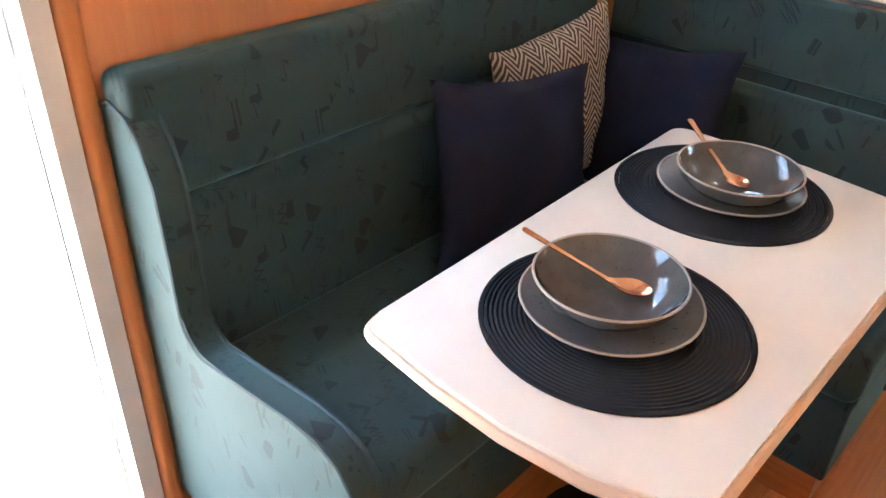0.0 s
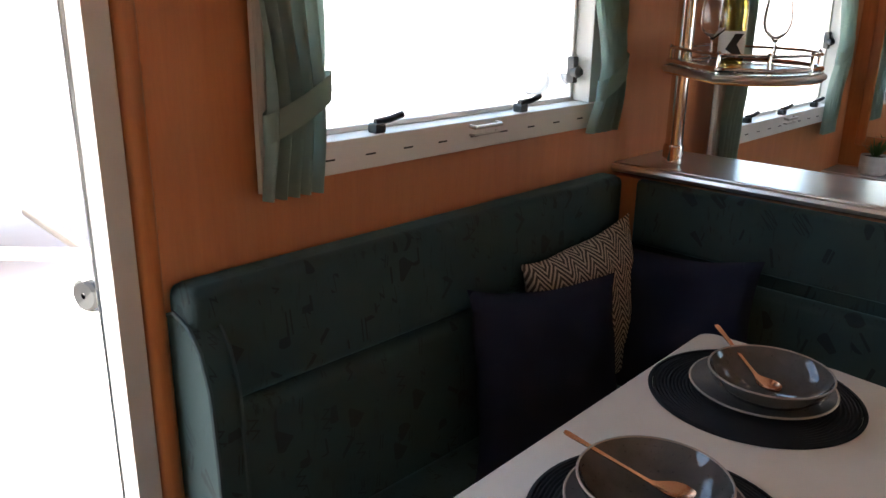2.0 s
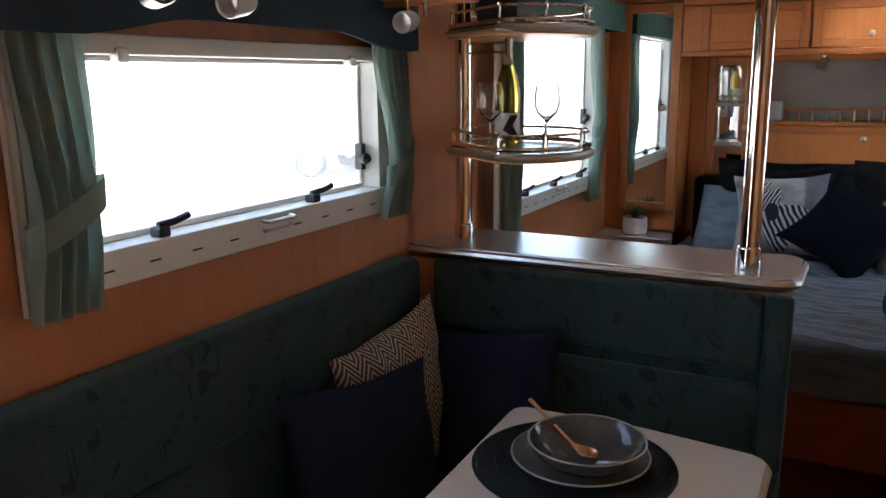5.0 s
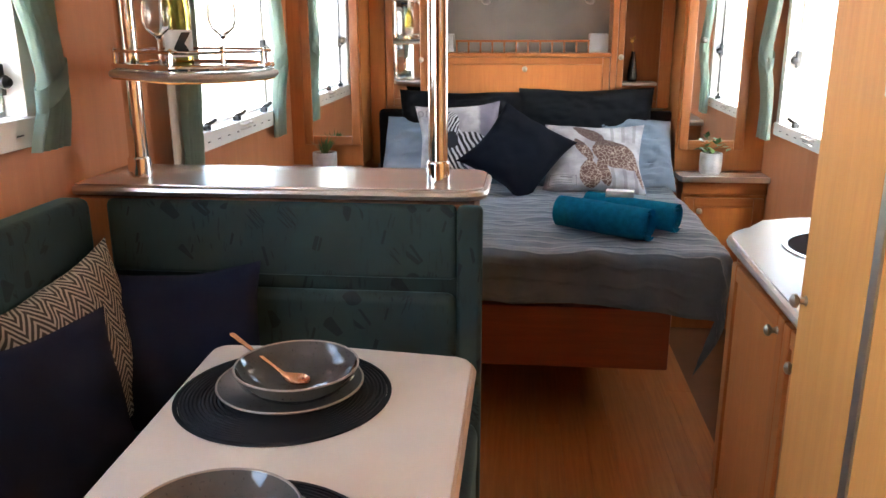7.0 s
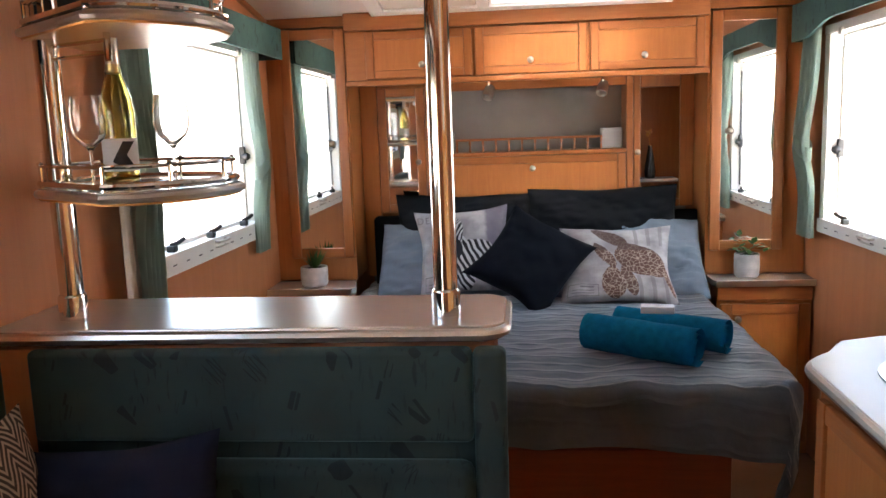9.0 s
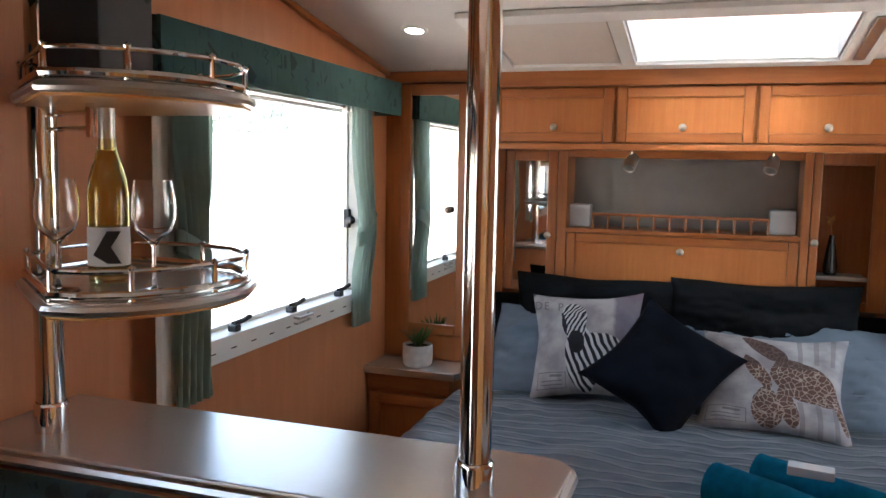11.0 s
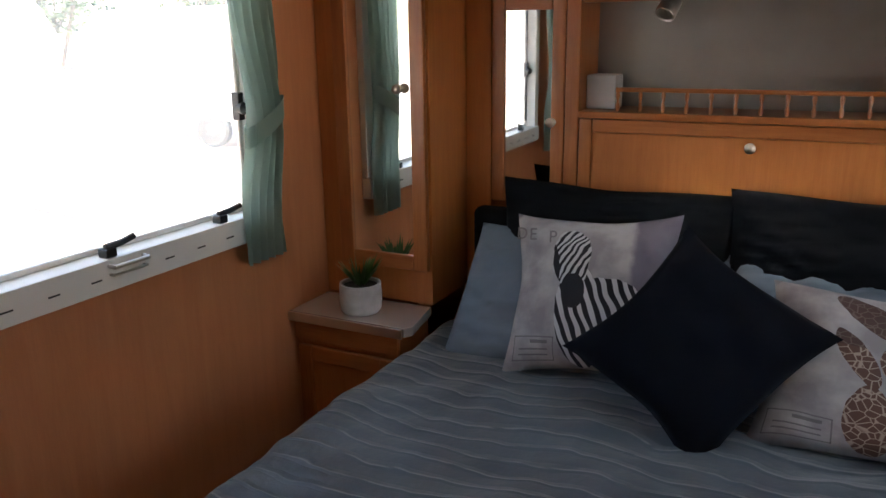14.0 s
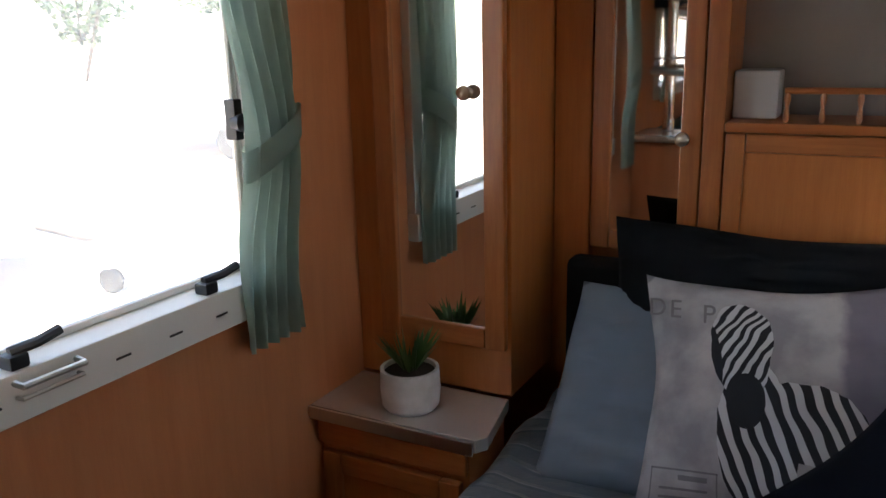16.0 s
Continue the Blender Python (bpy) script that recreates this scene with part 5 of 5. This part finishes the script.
for i in range(26):
    c = Vector((0.48, 4.868, 1.375))
    leaf_blade(bm, c, c + Vector((g.uniform(-1, 1), g.uniform(-1, 1), g.uniform(-1, 1))).normalized() * 0.024, 0.006)
part("flower", bm, YELLOW, vs, "dried yellow flower")

# ---- ceiling hatch and downlight ----
SL = -math.degrees(math.atan(0.155))
hm = Matrix.Translation((0, 4.25, ceil_z(4.25))) @ pose(0, 0, 0, SL, 0, 0)
hatch = thing("roof_hatch", (0.1, 4.25, ceil_z(4.25)), "white framed roof hatch with folded blind", "hatch")
bm = bmesh.new()
for a in ((-0.72, 0.52, -0.31, -0.232), (-0.72, 0.52, 0.232, 0.29), (-0.72, -0.66, -0.231, 0.231), (0.423, 0.52, -0.231, 0.231), (-0.27, -0.222, -0.231, 0.231)):
    box(bm, a[0], a[1], a[2], a[3], -0.022, -0.002, 0.004)
for a in ((-0.221, 0.421, -0.231, -0.225), (-0.221, 0.421, 0.225, 0.231), (-0.221, -0.215, -0.224, 0.224), (0.415, 0.421, -0.224, 0.224)):
    box(bm, *a, -0.01, 0.085)
bm.transform(hm)
part("frame", bm, WHITE, hatch)
bm = box(bmesh.new(), -0.655, -0.275, -0.23, 0.23, -0.012, -0.003, 0.002)
bm.transform(hm)
part("folded_blind", bm, CREAM, hatch, "cream folded blind panel")
bm = box(bmesh.new(), -0.24, 0.44, -0.25, 0.25, 0.09, 0.1)
bm.transform(hm)
dome = part("dome", bm, DOME, hatch, "clear roof dome")
bm = box(bmesh.new(), 0.455, 0.49, -0.2, 0.2, -0.03, -0.022, 0.003)
bm.transform(hm)
part("slide", bm, ALU, hatch)

GLOW = Nodes("warm_bulb")
GLOW.out.inputs["Emission Color"].default_value = (1, 0.86, 0.7, 1)
GLOW.out.inputs["Emission Strength"].default_value = 9.0
dm = Matrix.Translation((-0.9, 4.08, ceil_z(4.08))) @ pose(0, 0, 0, SL, 0, 0)
dl = thing("downlight", (-0.9, 4.08, ceil_z(4.08)), "small lit recessed ceiling downlight", "light")
part("bezel", lathe([(0.03, -0.001), (0.045, -0.001), (0.044, -0.007), (0.03, -0.008), (0.03, -0.001)], dm, 28), WHITE, dl)
part("bulb", lathe([(0, -0.006), (0.0295, -0.005), (0.0295, -0.002), (0, -0.002)], dm, 24), GLOW.mat, dl, "glowing warm lens")

# ---- outside ----
GROUND = Nodes("pink_paving", 0.9)
GROUND.colour(GROUND.mix(GROUND.ramp(GROUND.noise(0.6, 6), [(0.35, 0.0), (0.65, 1.0)]), (0.5, 0.4, 0.35), (0.6, 0.52, 0.47)))
GROUND.bump(GROUND.noise(60, 4), 0.4, 0.004)
bm = bmesh.new()
q = [bm.verts.new((x, y, -0.5)) for x, y in ((-3000, -3000), (3000, -3000), (3000, 3000), (-3000, 3000))]
bm.faces.new(q)
structure("ground", bm, GROUND.mat, "pale pinkish paved yard around the caravan", "ground")
FOL = plain("foliage", (0.1, 0.15, 0.06), 0.7, vary=0.5, scale=2)
BARK = plain("bark", (0.12, 0.09, 0.07), 0.9)
PAINT = plain("white_caravan_panel", (0.72, 0.72, 0.7), 0.35, vary=0.06)
DARKGLASS = plain("tinted_caravan_window", (0.12, 0.14, 0.16), 0.08)
TAN = plain("tan_caravan_panel", (0.34, 0.2, 0.1), 0.5)
TYRE = plain("tyre_rubber", (0.03, 0.03, 0.03), 0.8)


def caravan(x, y, turn, length, label, skirt=None):
    """A parked caravan: body with rounded ends, windows with frames, wheel, skirt line and drawbar."""
    c = thing("caravan", (x, y, -0.5), label, "caravan", "parked caravans")
    M = Matrix.Translation((x, y, -0.5)) @ pose(0, 0, 0, 0, 0, turn)
    h = length / 2
    prof = [(-h, 0.5)] + arc(-h + 0.3, 2.2, 0.3, 180, 95, 5) + arc(h - 0.7, 1.9, 0.7, 85, 10, 6) + [(h, 0.9), (h - 0.15, 0.5)]

    def add(name, bm, mat, par=c, label=""):
        bm.transform(M)
        return part(name, bm, mat, par, label)

    add("body", prism([(a, b) for a, b in prof], "y", -1.1, 1.1, 0.05), PAINT)
    if skirt:
        add("lower_panel", bx(-h + 0.1, h - 0.25, -1.112, 1.112, 0.55, 1.32, 0.004), skirt, c, "tan lower wall panel")
    for s in (-1, 1):
        for cx in (-h * 0.55, h * 0.35):
            w = add("window", bx(cx - 0.5, cx + 0.5, *sorted((s * 1.1, s * 1.135)), 1.35, 1.95, 0.012), DARKGLASS)
            add("frame", bx(cx - 0.55, cx + 0.55, *sorted((s * 1.1, s * 1.12)), 1.3, 2.0, 0.01), ALU, w)
        wh = add("wheel", lathe([(0.1, -0.1), (0.3, -0.1), (0.34, -0.06), (0.34, 0.06), (0.3, 0.1), (0.1, 0.1)], Matrix.Translation((-0.2, s * 1.0, 0.34)) @ pose(0, 0, 0, 90, 0, 0), 28), TYRE)
        add("rim", lathe([(0, -0.08), (0.2, -0.08), (0.2, 0.08), (0, 0.08)], Matrix.Translation((-0.2, s * 1.0, 0.34)) @ pose(0, 0, 0, 90, 0, 0), 20), ALU, wh)
    add("stripe", bx(-h + 0.02, h - 0.2, -1.106, 1.106, 1.0, 1.08, 0), SPLASH)
    bar = add("drawbar", tube([(h - 0.1, 0.55, 0.45), (h + 1.1, 0.0, 0.45), (h - 0.1, -0.55, 0.45)], 0.045, 8), STEEL)
    add("jockey_post", tube([(h + 0.9, 0.12, 0.12), (h + 0.9, 0.12, 0.85)], 0.03, 10), STEEL, bar)
    jw = add("jockey_wheel", lathe([(0.02, -0.035), (0.09, -0.035), (0.11, -0.02), (0.11, 0.02), (0.09, 0.035), (0.02, 0.035)], Matrix.Translation((h + 0.9, 0.12, 0.11)) @ pose(0, 0, 0, 90, 0, 0), 20), TYRE, bar)
    return c


caravan(-8.15, 1.2, 20, 5.0, "white parked caravan with tinted windows and drawbar")
caravan(-8.7, 6.6, 15, 4.4, "white parked caravan with tinted windows and drawbar")
caravan(-10.4, 15.2, 10, 5.5, "white parked caravan with tinted windows and drawbar")
caravan(5.0, 9.4, 90, 7.0, "white parked caravan with tan lower panels standing close beside", TAN)


def tree(x, y, h, seed):
    g = random.Random(seed)
    t = thing("tree", (x, y, -0.5), "leafy green street tree beyond the yard", "tree", "trees beyond the yard")
    bm = bmesh.new()
    for k in range(6):
        tip = Vector((x + g.uniform(-0.3, 0.3) * h, y + g.uniform(-0.3, 0.3) * h, -0.5 + h * g.uniform(0.6, 0.9)))
        a = Vector((x, y, -0.5 + h * (0.25 if k else 0.0)))
        mid = (a + tip) / 2 + Vector((g.uniform(-0.2, 0.2), g.uniform(-0.2, 0.2), 0.2))
        tube([a, mid, tip], 0.07 if k else 0.14, 7, bm)
    part("trunk", bm, BARK, t)
    bm = bmesh.new()
    for i in range(1500):
        d = Vector((g.gauss(0, 1), g.gauss(0, 1), g.gauss(0, 1))).normalized() * g.uniform(0.3, 1.0) ** 0.5
        lump = 0.75 + 0.35 * noise.noise(d * 2.2 + Vector((seed, 0, 0)))
        c = Vector((x, y, -0.5 + h * 0.58)) + Vector((d.x * h * 0.5, d.y * h * 0.5, d.z * h * 0.42)) * lump
        leaf_blade(bm, c, c + Vector((g.uniform(-1, 1), g.uniform(-1, 1), g.uniform(-1, 0.6))).normalized() * 0.5, 0.2)
    part("crown", bm, FOL, t)


for k, (x, y, h) in enumerate(((-47, 40, 9.5), (-39, 46, 10.5), (-50, 31, 9.0), (-31, 50, 10.0), (-55, 24, 9.0), (-44, 52, 12.0))):
    tree(x, y, h, 20 + k)

# ---- floor planks ----
pm = {}
g = random.Random(3)
floor = bpy.data.objects["floor"]
for i in range(17):
    x0 = -0.16 + (i - 8) * 0.0905
    if x0 > R - 0.1:
        continue
    y = REAR - g.uniform(0, 0.9)
    while y < FRONT:
        a, b = max(y, REAR) + 0.0004, min(y + 1.2, FRONT) - 0.0004
        y += 1.2
        if b - a < 0.1:
            continue
        key = round(b - a, 3)
        if key not in pm:
            pm[key] = finish("plank", bx(0, 0.0901, 0, b - a, 0, 0.004, 0.0006, 1), FLOORW)
        o = new("plank", pm[key])
        o.parent = floor
        o.matrix_basis = Matrix.Translation((x0, a, 0.0))
